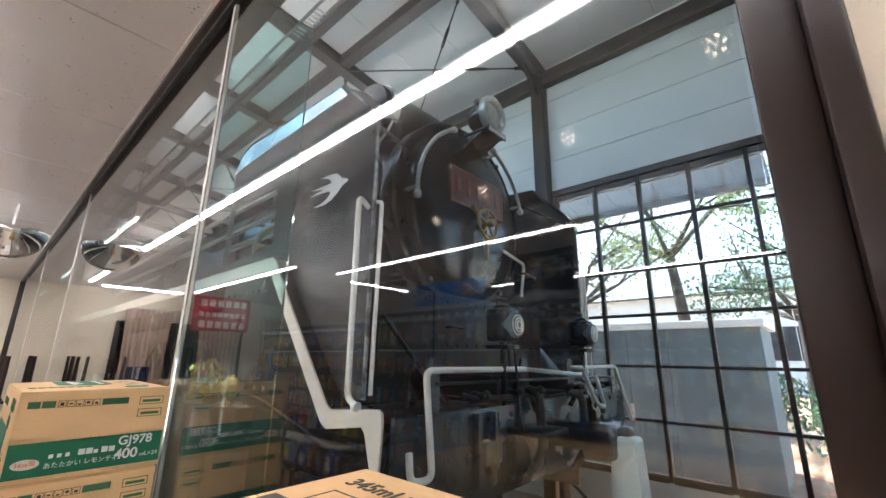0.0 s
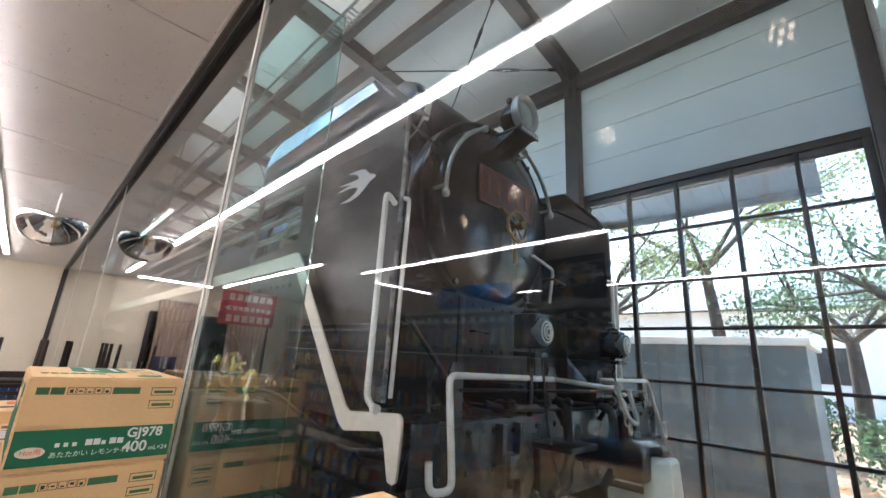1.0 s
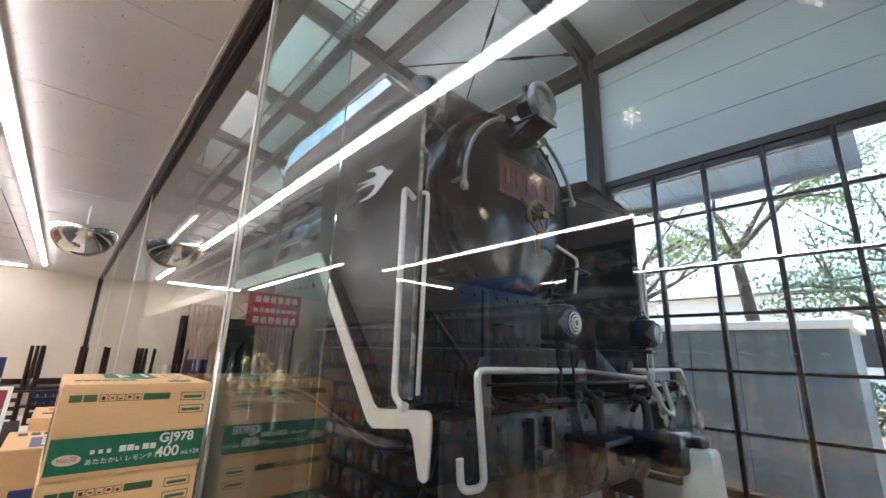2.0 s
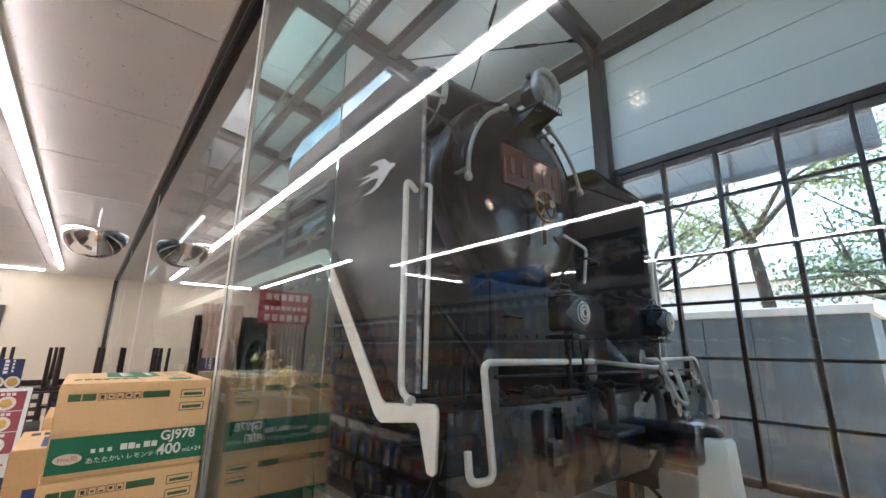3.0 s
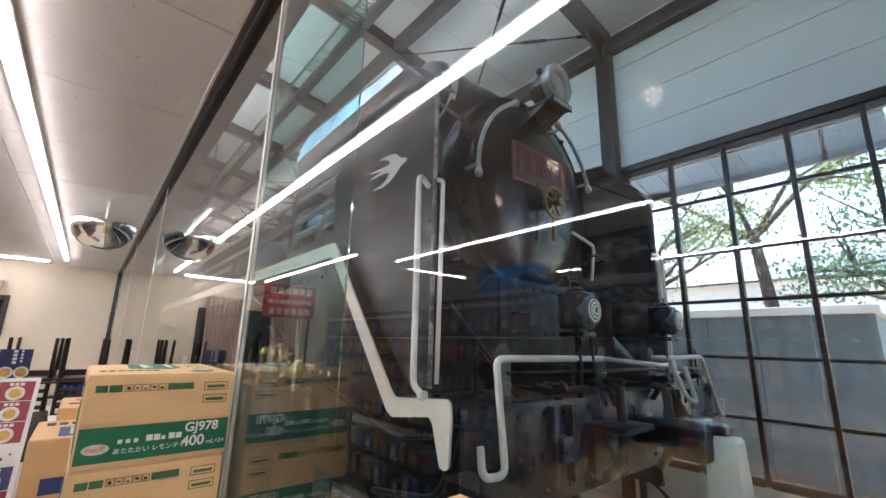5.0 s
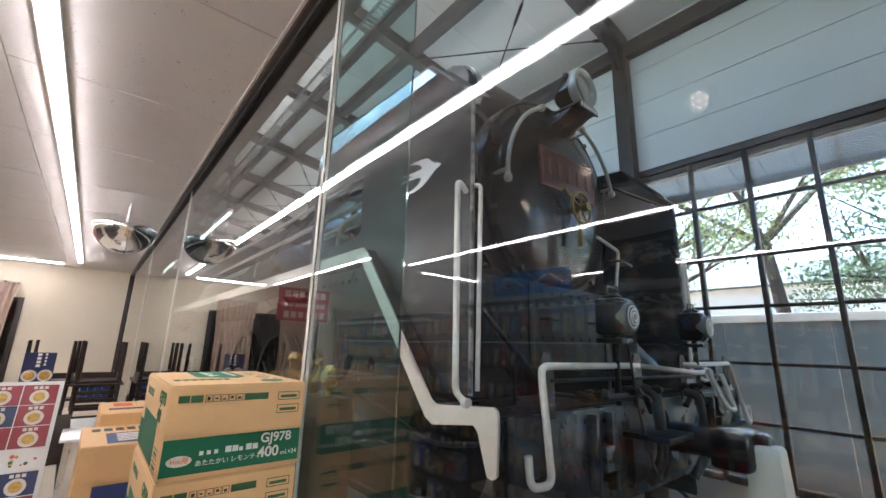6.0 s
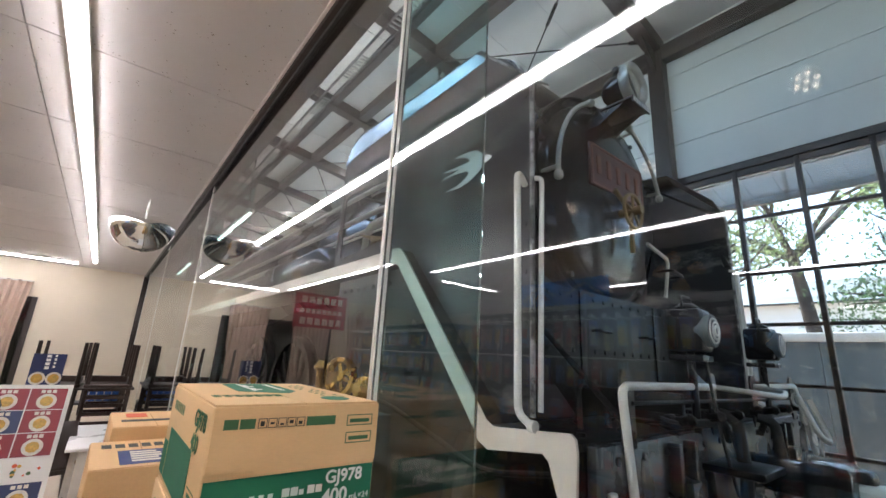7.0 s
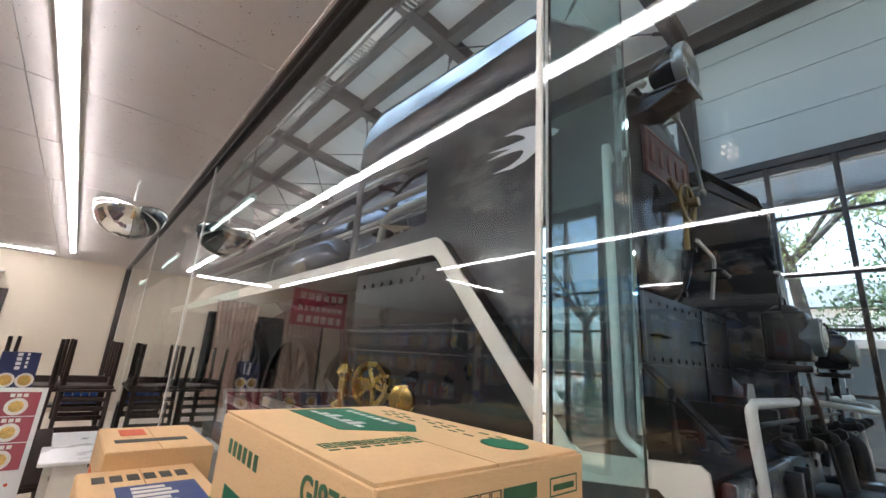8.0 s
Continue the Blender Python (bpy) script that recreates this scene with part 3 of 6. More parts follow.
# end wall, unseen: narrow upright gaps added so daylight draws bright lines in the rib
ye, ends = YG + 0.15, []
for yc, w in ((1.74, 0.016), (1.93, 0.02), (2.08, 0.02), (2.24, 0.034), (2.43, 0.02), (2.62, 0.04), (2.87, 0.026)):
    ends.append((HALL_X1, HALL_X1 + 0.03, ye, yc - w / 2, 0.02, 1.32))
    ye = yc + w / 2
ends.append((HALL_X1, HALL_X1 + 0.03, ye, HALL_Y + 0.1, 0.02, 1.32))
ends += [(HALL_X1, HALL_X1 + 0.1, YG + 0.15, HALL_Y + 0.1, -0.5, 0.02), (HALL_X1, HALL_X1 + 0.1, YG + 0.15, HALL_Y + 0.1, 1.32, 5.95)]
setting("wall_hall_end", boxes(*ends), M["bounce_cut"], "unseen end wall of the hall, gaps added for bright upright lines")
setting("wall_hall_far", boxes((HALL_X0 - 0.1, HALL_X0, YG, HALL_Y + 0.1, -0.5, 5.95)), M["hallwall"], "white far end wall of the hall")


def window(name, cols):
    w = thing(name, ((cols[0] + cols[-1]) / 2, HALL_Y, 0.1), "tall dark steel window of small square panes", "window", kind="structure")
    for i, x in enumerate(cols):
        wide = 0.032 if i in (0, len(cols) - 1) else 0.02
        part("mullion", boxes((x - wide, x + wide, HALL_Y - 0.02, HALL_Y + 0.05, 0.08, 3.27), bevel=0.004), M["frame"], w)
    for k, z in enumerate(ROWS_Z):
        hi = 0.034 if k in (0, len(ROWS_Z) - 1) else 0.015
        for a, b in zip(cols, cols[1:]):
            part("glazing_bar", boxes((a + 0.02, b - 0.02, HALL_Y - 0.012, HALL_Y + 0.045, z - hi, z + hi), bevel=0.003), M["frame"], w)
    for z0, z1 in zip(ROWS_Z, ROWS_Z[1:]):
        for a, b in zip(cols, cols[1:]):
            p = part("pane", boxes((a + 0.02, b - 0.02, HALL_Y + 0.015, HALL_Y + 0.019, z0 + 0.01, z1 - 0.01)), M["pane"], w, smooth=False)
            p.visible_shadow = False
    part("head", boxes((cols[0] - 0.03, cols[-1] + 0.03, HALL_Y - 0.03, HALL_Y + 0.02, 3.21, 3.29), bevel=0.004), M["frame"], w)


window("window_1", COLS)
window("window_2", [-6.86 + 0.5 * i for i in range(9)])
window("window_3", [-11.46 + 0.5 * i for i in range(9)])
window("window_7", [0.86 + 0.5 * i for i in range(5)])
window("window_4", [-16.06 + 0.5 * i for i in range(9)])
setting("wall_hall_piers", boxes((-2.82, -2.29, HALL_Y, HALL_Y + 0.1, 0.08, 3.27), (-7.43, -6.89, HALL_Y, HALL_Y + 0.1, 0.08, 3.27),
        (-12.03, -11.49, HALL_Y, HALL_Y + 0.1, 0.08, 3.27), (-21, -16.09, HALL_Y, HALL_Y + 0.1, 0.08, 3.27),
        (0.235, 0.825, HALL_Y, HALL_Y + 0.1, 0.08, 3.27), (2.895, HALL_X1, HALL_Y, HALL_Y + 0.1, 0.08, 3.27)), M["hallwall"], "white piers between the windows")

# roof of the hall: boards on dark steel rafters and purlins, rising towards the shop
EAVE_Z = 4.97


def roof_z(y):
    return EAVE_Z + 0.14 * (HALL_Y - y)


bm = bmesh.new()
for i in range(-10, 2):
    for k in range(3):
        x0 = i * 2.25 + 0.75 * k - 2.35 + 2.25
        if x0 > HALL_X1:
            continue
        y0, y1 = 0.4, HALL_Y + 0.1
        slab(bm, [(y0, roof_z(y0) + 0.19), (y1, roof_z(y1) + 0.19), (y1, roof_z(y1) + 0.25), (y0, roof_z(y0) + 0.25)], x0 + 0.003, x0 + 0.747, "x")
box(bm, HALL_X0, HALL_X1 + 0.1, 0.3, HALL_Y + 0.2, 5.95, 6.0)
setting("hall_ceiling", bm, M["roofboard"], "white boards under the roof of the hall")
roof = thing("roof_frame", (-6, 2.5, EAVE_Z), "dark brown steel rafters and purlins under white boards", "roof frame", kind="structure")
RAFT = [-2.38 - 2.22 * i for i in range(0, 9)]
for x in RAFT:
    bm = slab(bmesh.new(), [(0.5, roof_z(0.5)), (HALL_Y - 0.02, roof_z(HALL_Y)), (HALL_Y - 0.02, roof_z(HALL_Y) + 0.185), (0.5, roof_z(0.5) + 0.185)], x - 0.085, x + 0.085, "x")
    part("rafter", bm, M["frame"], roof)
    part("hall_post", boxes((x - 0.085, x + 0.085, HALL_Y - 0.15, HALL_Y - 0.002, -0.32, EAVE_Z - 0.002), bevel=0.004), M["frame"], roof)
    bm = slab(bmesh.new(), [(HALL_Y - 0.15, EAVE_Z - 0.01), (HALL_Y - 0.15, EAVE_Z - 0.30), (HALL_Y - 0.50, EAVE_Z + 0.06)], x - 0.02, x + 0.02, "x")
    part("knee_plate", bm, M["frame"], roof)
for y, w in ((2.27, 0.055), (2.82, 0.075)):
    z = roof_z(y)
    for x in RAFT:
        part("purlin", boxes((x - 2.22 + 0.085, x - 0.085, y - w, y + w, z + 0.03, z + 0.18)), M["frame"], roof)
part("hall_post", boxes((0.24, 0.36, HALL_Y - 0.15, HALL_Y - 0.002, -0.32, EAVE_Z - 0.14), bevel=0.004), M["frame"], roof)
for y, w in ((2.27, 0.055), (2.82, 0.075)):
    part("purlin", boxes((-2.29, HALL_X1, y - w, y + w, roof_z(y) + 0.03, roof_z(y) + 0.18)), M["frame"], roof)
part("wall_plate", boxes((HALL_X0, HALL_X1, HALL_Y - 0.13, HALL_Y - 0.004, EAVE_Z - 0.14, EAVE_Z + 0.06), bevel=0.004), M["frame"], roof)
for x0, x1 in zip(RAFT[0:6], RAFT[1:7]):
    for ya, yb in ((HALL_Y - 0.35, 2.90), (2.95, HALL_Y - 0.35)):
        a, b = Vector((x0 - 0.06, ya, roof_z(ya) + 0.02)), Vector((x1 + 0.06, yb, roof_z(yb) + 0.02))
        bm = rod(bmesh.new(), a, b, 0.010, 8)
        rod(bm, a.lerp(b, 0.20), a.lerp(b, 0.32), 0.022, 8)
        rod(bm, a, a.lerp(b, 0.05), 0.024, 8)
        part("brace_rod", bm, M["sooty"], roof)

# cable ladder beside a purlin
lad = thing("cable_ladder", (-7, 2.08, 5.3), "grey steel cable ladder fixed under the roof", "cable ladder")
LZ = roof_z(2.1) - 0.03
part("side_rail", boxes((-18, -2.0, 2.00, 2.012, LZ, LZ + 0.06)), M["shelf"], lad)
part("side_rail", boxes((-18, -2.0, 2.15, 2.162, LZ, LZ + 0.06)), M["shelf"], lad)
spread("rung", boxes((-0.008, 0.008, 2.012, 2.15, LZ + 0.005, LZ + 0.03)), M["silver"], lad, [(-2.6 - 0.075 * i, 0, 0) for i in range(150) if (i // 9) % 2 == 0], "pale rung")
spread("hanger", rod(bmesh.new(), (0, 2.08, LZ + 0.03), (0, 2.08, LZ + 0.22), 0.006, 6), M["shelf"], lad, [(x, 0, 0) for x in (-3.4, -5.6, -7.8, -10.0, -12.2)])

# ---- lamps of the shop ----


def tube_lamp(x0, x1, y0, y1):
    along = abs(x1 - x0) > abs(y1 - y0)
    t = thing("ceiling_tube_lamp", ((x0 + x1) / 2, (y0 + y1) / 2, CEIL), "slim white linear ceiling lamp, lit", "ceiling lamp", "linear lamps of the shop")
    g = 0.04
    if along:
        part("housing", boxes((x0, x1, y0 - g, y0 + g, CEIL - 0.022, CEIL), bevel=0.003), M["paper"], t)
        part("diffuser", boxes((x0 + 0.01, x1 - 0.01, y0 - 0.024, y0 + 0.024, CEIL - 0.04, CEIL - 0.022), bevel=0.006), M["tube"], t)
    else:
        part("housing", boxes((x0 - g, x0 + g, y0, y1, CEIL - 0.022, CEIL), bevel=0.003), M["paper"], t)
        part("diffuser", boxes((x0 - 0.024, x0 + 0.024, y0 + 0.01, y1 - 0.01, CEIL - 0.04, CEIL - 0.022), bevel=0.006), M["tube"], t)


for a in ((-9.22, 2.85, -0.385, -0.385), (-9.6, -9.6, -1.92, -0.6), (-9.25, -5.3, -2.03, -2.03), (-5.29, -1.5, -2.71, -2.71),
          (-5.7, -5.7, -4.55, -3.25), (-4.1, 1.6, -5.07, -5.07)):
    tube_lamp(*a)


def spot(x, y, z):
    s = thing("spot_lamp", (x, y, CEIL), "white ceiling spot with a cluster of warm light points", "spot lamp", "spots of the shop")
    bm = rod(bmesh.new(), (x, y, CEIL), (x, y, z + 0.09), 0.012, 10)
    part("stem", bm, M["paper"], s)
    d = Vector((-0.25, 0.75, -0.6)).normalized()
    o = Vector((x, y, z))
    bm = bmesh.new()
    lathe(bm, [(-0.1, 0.02), (-0.09, 0.035), (-0.02, 0.055), (0.0, 0.058), (0.0, 0.05), (-0.006, 0.048)], o, d, 24)
    head = part("head", bm, M["paper"], s)
    part("face", rod(bmesh.new(), o - d * 0.008, o - d * 0.0035, 0.0485, 24), M["rubber"], head, "dark face of the spot")
    _, u, w = frame_axes(d)
    for k in range(7):
        c = o + (0 if k == 6 else 0.031) * (math.cos(k * math.pi / 3) * u + math.sin(k * math.pi / 3) * w)
        bm = rod(bmesh.new(), c - d * 0.004, c + d * 0.002, 0.0082, 10)
        part("light_point", bm, M["led"], s)


for x, y, z in ((-0.113, -0.826, 2.31), (-0.761, -0.972, 2.24), (-1.441, -1.217, 2.22), (-2.048, -1.421, 2.207)):
    spot(x, y, z)


def hall_lamp(x0, x1):
    t = thing("hall_tube_lamp", ((x0 + x1) / 2, 0.84, 2.5), "slim linear lamp on brackets along the hall side of the glass", "linear lamp", "linear lamps of the hall")
    part("housing", boxes((x0, x1, 0.81, 0.87, 2.485, 2.52), bevel=0.003), M["paper"], t)
    part("diffuser", boxes((x0 + 0.01, x1 - 0.01, 0.828, 0.852, 2.465, 2.485), bevel=0.006), M["halltube"], t)
    for x in (x0 + 0.2, x1 - 0.2):
        part("bracket", boxes((x - 0.01, x + 0.01, 0.835, 0.845, 2.52, 3.3), (x - 0.01, x + 0.01, YG + 0.16, 0.845, 3.28, 3.3)), M["shelf"], t)


for x0, x1 in ((-6.25, -4.75), (-9.9, -8.4), (-13.5, -12.0)):
    hall_lamp(x0, x1)

# ---- the locomotive ----
LY = 2.52
loco = thing("steam_locomotive", (-8.0, LY, RAIL), "black preserved steam locomotive with cream-edged running board", "locomotive")
LB = 2.33          # height of the boiler's centre

# boiler barrel with bands, smokebox
bm = bmesh.new()
lathe(bm, [(0, 0.72), (0.02, 0.745), (1.0, 0.745), (1.0, 0.72), (4.8, 0.74), (5.6, 0.86), (8.4, 0.86), (8.4, 0.1)], (-2.16, LY, LB), (-1, 0, 0), 56)
boiler = part("boiler", bm, M["boiler"], loco, "dark boiler cladding with the sky's blue sheen in its colour")
for x in (-3.2, -3.95, -4.7, -5.45, -6.2, -6.95):
    bm = bmesh.new()
    lathe(bm, [(0, 0.7), (0, 0.752), (0.05, 0.752), (0.05, 0.7)], (x, LY, LB), (-1, 0, 0), 56, cap=False)
    part("boiler_band", bm, M["sooty"], boiler)
bm = bmesh.new()
lathe(bm, [(-0.1, 0.60), (-0.1, 0.765), (-0.06, 0.785), (0.02, 0.785), (0.05, 0.765), (0.05, 0.5)], (-2.1, LY, LB), (1, 0, 0), 64)
part("smokebox_ring", bm, M["black"], loco)
bm = bmesh.new()
prof = [(0.0, 0.70), (0.025, 0.70)]
for i in range(11):
    a = i / 10
    prof.append((0.03 + 0.135 * math.sin(a * math.pi / 2), 0.69 * math.cos(a * math.pi / 2) + 0.001))
for rr, xx, tk in ((0.70, -2.03, 0.016), (0.775, -2.04, 0.014)):
    ring = [(xx, LY + rr * math.cos(2 * math.pi * k / 64), LB + rr * math.sin(2 * math.pi * k / 64)) for k in range(64)]
    part("sealing_ring", sweep(bmesh.new(), ring, tk, 8, True), M["blackgloss"], loco)
bm = lathe(bmesh.new(), prof, (-2.05, LY, LB), (1, 0, 0), 64)
door = part("smokebox_door", bm, M["blackgloss"], loco, "domed glossy black smokebox door")
for z in (LB + 0.3, LB - 0.3):
    bm = boxes((-2.02, -1.985, LY - 0.70, LY - 0.30, z - 0.03, z + 0.03), bevel=0.008)
    rod(bm, (-1.99, LY - 0.70, z - 0.05), (-1.99, LY - 0.70, z + 0.05), 0.026, 12)
    part("hinge_strap", bm, M["blackgloss"], door)
for k in range(10):
    a = 2 * math.pi * (k + 0.5) / 10
    c = Vector((-2.02, LY + 0.735 * math.cos(a), LB + 0.735 * math.sin(a)))
    bm = rod(bmesh.new(), c, c + Vector((0.03, 0, 0)), 0.02, 8)
    part("door_clamp", bm, M["black"], door)

# number plate with raised border; its characters as plain bars
plate = part("number_plate", boxes((-1.905, -1.885, 2.17, 2.86, 2.33, 2.63), bevel=0.004), M["red_plate"], loco, "dark red metal plate with worn raised marks")
bm = boxes((-1.886, -1.880, 2.18, 2.85, 2.335, 2.35), (-1.886, -1.880, 2.18, 2.85, 2.61, 2.625), (-1.886, -1.880, 2.18, 2.195, 2.35, 2.61), (-1.886, -1.880, 2.835, 2.85, 2.35, 2.61))
part("border", bm, M["plate_line"], plate)
for i in range(5):
    y = 2.225 + 0.125 * i
    part("raised_bar", boxes((-1.887, -1.878, y + 0.012, y + 0.062, 2.42, 2.55), bevel=0.004), M["plate_line"], plate)
# plate holder and handwheels
for y in (2.3, 2.66):
    part("plate_bracket", boxes((-1.95, -1.905, y, y + 0.06, 2.36, 2.6)), M["black"], loco)
wheel_c = Vector((-1.80, LY, 2.21))
bm = bmesh.new()
sweep(bm, [wheel_c + Vector((0, 0.115 * math.cos(a), 0.115 * math.sin(a))) for a in (2 * math.pi * i / 28 for i in range(28))], 0.012, 8, True)
hw = part("handwheel", bm, M["bronze"], loco, "bronze locking handwheel")
bm = bmesh.new()
for k in range(5):
    a = 2 * math.pi * k / 5 + 0.3
    rod(bm, wheel_c, wheel_c + Vector((0, 0.115 * math.cos(a), 0.115 * math.sin(a))), 0.009, 8)
part("spoke", bm, M["bronze"], hw)
bm = rod(bmesh.new(), (-1.92, LY, 2.21), (-1.74, LY, 2.21), 0.03, 14)
part("spindle", bm, M["bronze"], hw)
bm = rod(bmesh.new(), (-1.82, LY, 2.21), (-1.84, LY - 0.15, 2.33), 0.012, 8, 0.017)
rod(bm, (-1.82, LY, 2.21), (-1.83, LY + 0.02, 1.93), 0.012, 8, 0.017)
part("lever", bm, M["bronze"], hw)


def arc(y0, a0, a1, r, x, n=14):
    return [Vector((x, y0 + r * math.cos(a0 + (a1 - a0) * i / n), LB + r * math.sin(a0 + (a1 - a0) * i / n))) for i in range(n + 1)]


for a0, a1 in ((radians(184), radians(116)), (radians(70), radians(16))):
    bm = sweep(bmesh.new(), arc(LY, a0, a1, 0.68, -1.90), 0.0155, 10)
    for p in (arc(LY, a0, a1, 0.68, -1.90)[1], arc(LY, a0, a1, 0.68, -1.90)[-2]):
        rod(bm, p, p + Vector((-0.13, 0, 0)), 0.014, 8)
    for q in (arc(LY, a0, a1, 0.68, -1.90)[0], arc(LY, a0, a1, 0.68, -1.90)[-1]):
        lathe(bm, [(-0.03, 0.012), (-0.02, 0.024), (0.0, 0.029), (0.02, 0.024), (0.03, 0.012)], q, (q - Vector((-1.90, LY, LB))).cross(Vector((1, 0, 0))), 12)
    part("smokebox_handrail", bm, M["silver"], loco, "curved white-painted handrail")
bm = sweep(bmesh.new(), bend([(-1.86, LY + 0.30, 2.06), (-1.86, LY + 0.62, 2.0), (-1.9, LY + 0.62, 1.72)], 0.05), 0.013, 8)
part("grab_iron", bm, M["silver"], loco)
bm = sweep(bmesh.new(), bend([(-1.9, LY + 0.52, 1.9), (-1.8, LY + 0.52, 1.9), (-1.8, LY + 0.70, 1.88), (-1.9, LY + 0.70, 1.88)], 0.02), 0.011, 8)
part("grab_iron", bm, M["black"], loco)

# feed water heater across the smokebox, chimney box, steam dome
bm = bmesh.new()
lathe(bm, [(0, 0.05), (0.02, 0.2), (0.05, 0.25), (0.10, 0.26), (0.10, 0.27), (0.16, 0.27), (0.16, 0.255), (1.34, 0.255), (1.34, 0.27), (1.40, 0.27), (1.40, 0.25), (1.46, 0.05)], (-2.52, 1.78, 3.17), (0, 1, 0), 40)
heater = part("feed_water_heater", bm, M["black"], loco)
bm = bmesh.new()
lathe(bm, [(0, 0.24), (0, 0.277), (0.06, 0.277), (0.06, 0.24)], (-2.52, 1.90, 3.17), (0, 1, 0), 40, cap=False)
part("band", bm, M["silver"], heater, "pale painted band")
bm = boxes((-2.74, -2.28, 1.92, 2.02, 2.85, 3.12), (-2.74, -2.28, 3.0, 3.1, 2.85, 3.12), bevel=0.01)
part("heater_cradle", bm, M["black"], loco)
part("chimney_cowl", boxes((-3.3, -2.82, 2.18, 2.86, 3.0, 3.62), bevel=0.02), M["black"], loco)
bm = bmesh.new()
lathe(bm, [(0, 0.42), (0.1, 0.36), (0.35, 0.36), (0.48, 0.3), (0.52, 0.1)], (-4.6, LY, 3.0), (0, 0, 1), 32)
part("steam_dome", bm, M["black"], loco)
bm = boxes((-6.4, -3.9, 2.2, 2.84, 3.0, 3.42), bevel=0.12)
part("sand_dome", bm, M["black"], loco)

# headlamp on its bracket
bm = boxes((-2.0, -1.70, LY - 0.13, LY + 0.13, 2.965, 2.985), bevel=0.004)
slab(bm, [(-2.0, 2.965), (-1.75, 2.965), (-2.05, 2.82)], LY - 0.12, LY - 0.10)
slab(bm, [(-2.0, 2.965), (-1.75, 2.965), (-2.05, 2.82)], LY + 0.10, LY + 0.12)
part("lamp_bracket", bm, M["black"], loco)
part("small_plate", boxes((-1.70, -1.692, LY - 0.12, LY + 0.12, 2.94, 2.995)), M["black"], loco)
bm = bmesh.new()
for i in range(6):
    box(bm, -1.692, -1.689, LY - 0.11 + 0.038 * i, LY - 0.085 + 0.038 * i, 2.952, 2.986)
part("mark_bar", bm, M["white_line"], loco, "small pale plain marks")
bm = bmesh.new()
lathe(bm, [(-0.16, 0.02), (-0.15, 0.06), (-0.11, 0.105), (-0.04, 0.13), (0.04, 0.137), (0.04, 0.1)], (-1.80, LY, 3.15), (1, 0, 0), 40)
lamp = part("headlamp", bm, M["blackgloss"], loco, "large round headlamp with silver rim")
bm = bmesh.new()
lathe(bm, [(0.02, 0.138), (0.035, 0.152), (0.05, 0.160), (0.08, 0.160), (0.094, 0.152), (0.096, 0.140), (0.086, 0.122), (0.07, 0.112), (0.04, 0.108)], (-1.80, LY, 3.15), (1, 0, 0), 48, cap=False)
part("rim", bm, M["silver"], lamp, "broad rounded silver rim")
bm = bmesh.new()
lathe(bm, [(0.0, 0.111), (0.010, 0.09), (0.018, 0.05), (0.021, 0.001)], (-1.742, LY, 3.15), (1, 0, 0), 32)
part("lens", bm, M["lens"], lamp)
# pale colour takes the place of the bright reflection in the lamp
bm = bmesh.new()
lathe(bm, [(-0.004, 0.108), (-0.03, 0.085), (-0.05, 0.05), (-0.056, 0.022), (-0.02, 0.018), (-0.018, 0.001)], (-1.744, LY, 3.15), (1, 0, 0), 32)
part("reflector", bm, M["lamp_white"], lamp, "reflector coloured pale for the windows it mirrors")
bm = boxes((-1.80, -1.76, LY - 0.175, LY - 0.145, 3.19, 3.23), bevel=0.006)
part("latch", bm, M["black"], lamp)
bm = boxes((-1.9, -1.74, LY - 0.05, LY + 0.05, 2.98, 3.04), bevel=0.005)
part("lamp_foot", bm, M["black"], lamp)


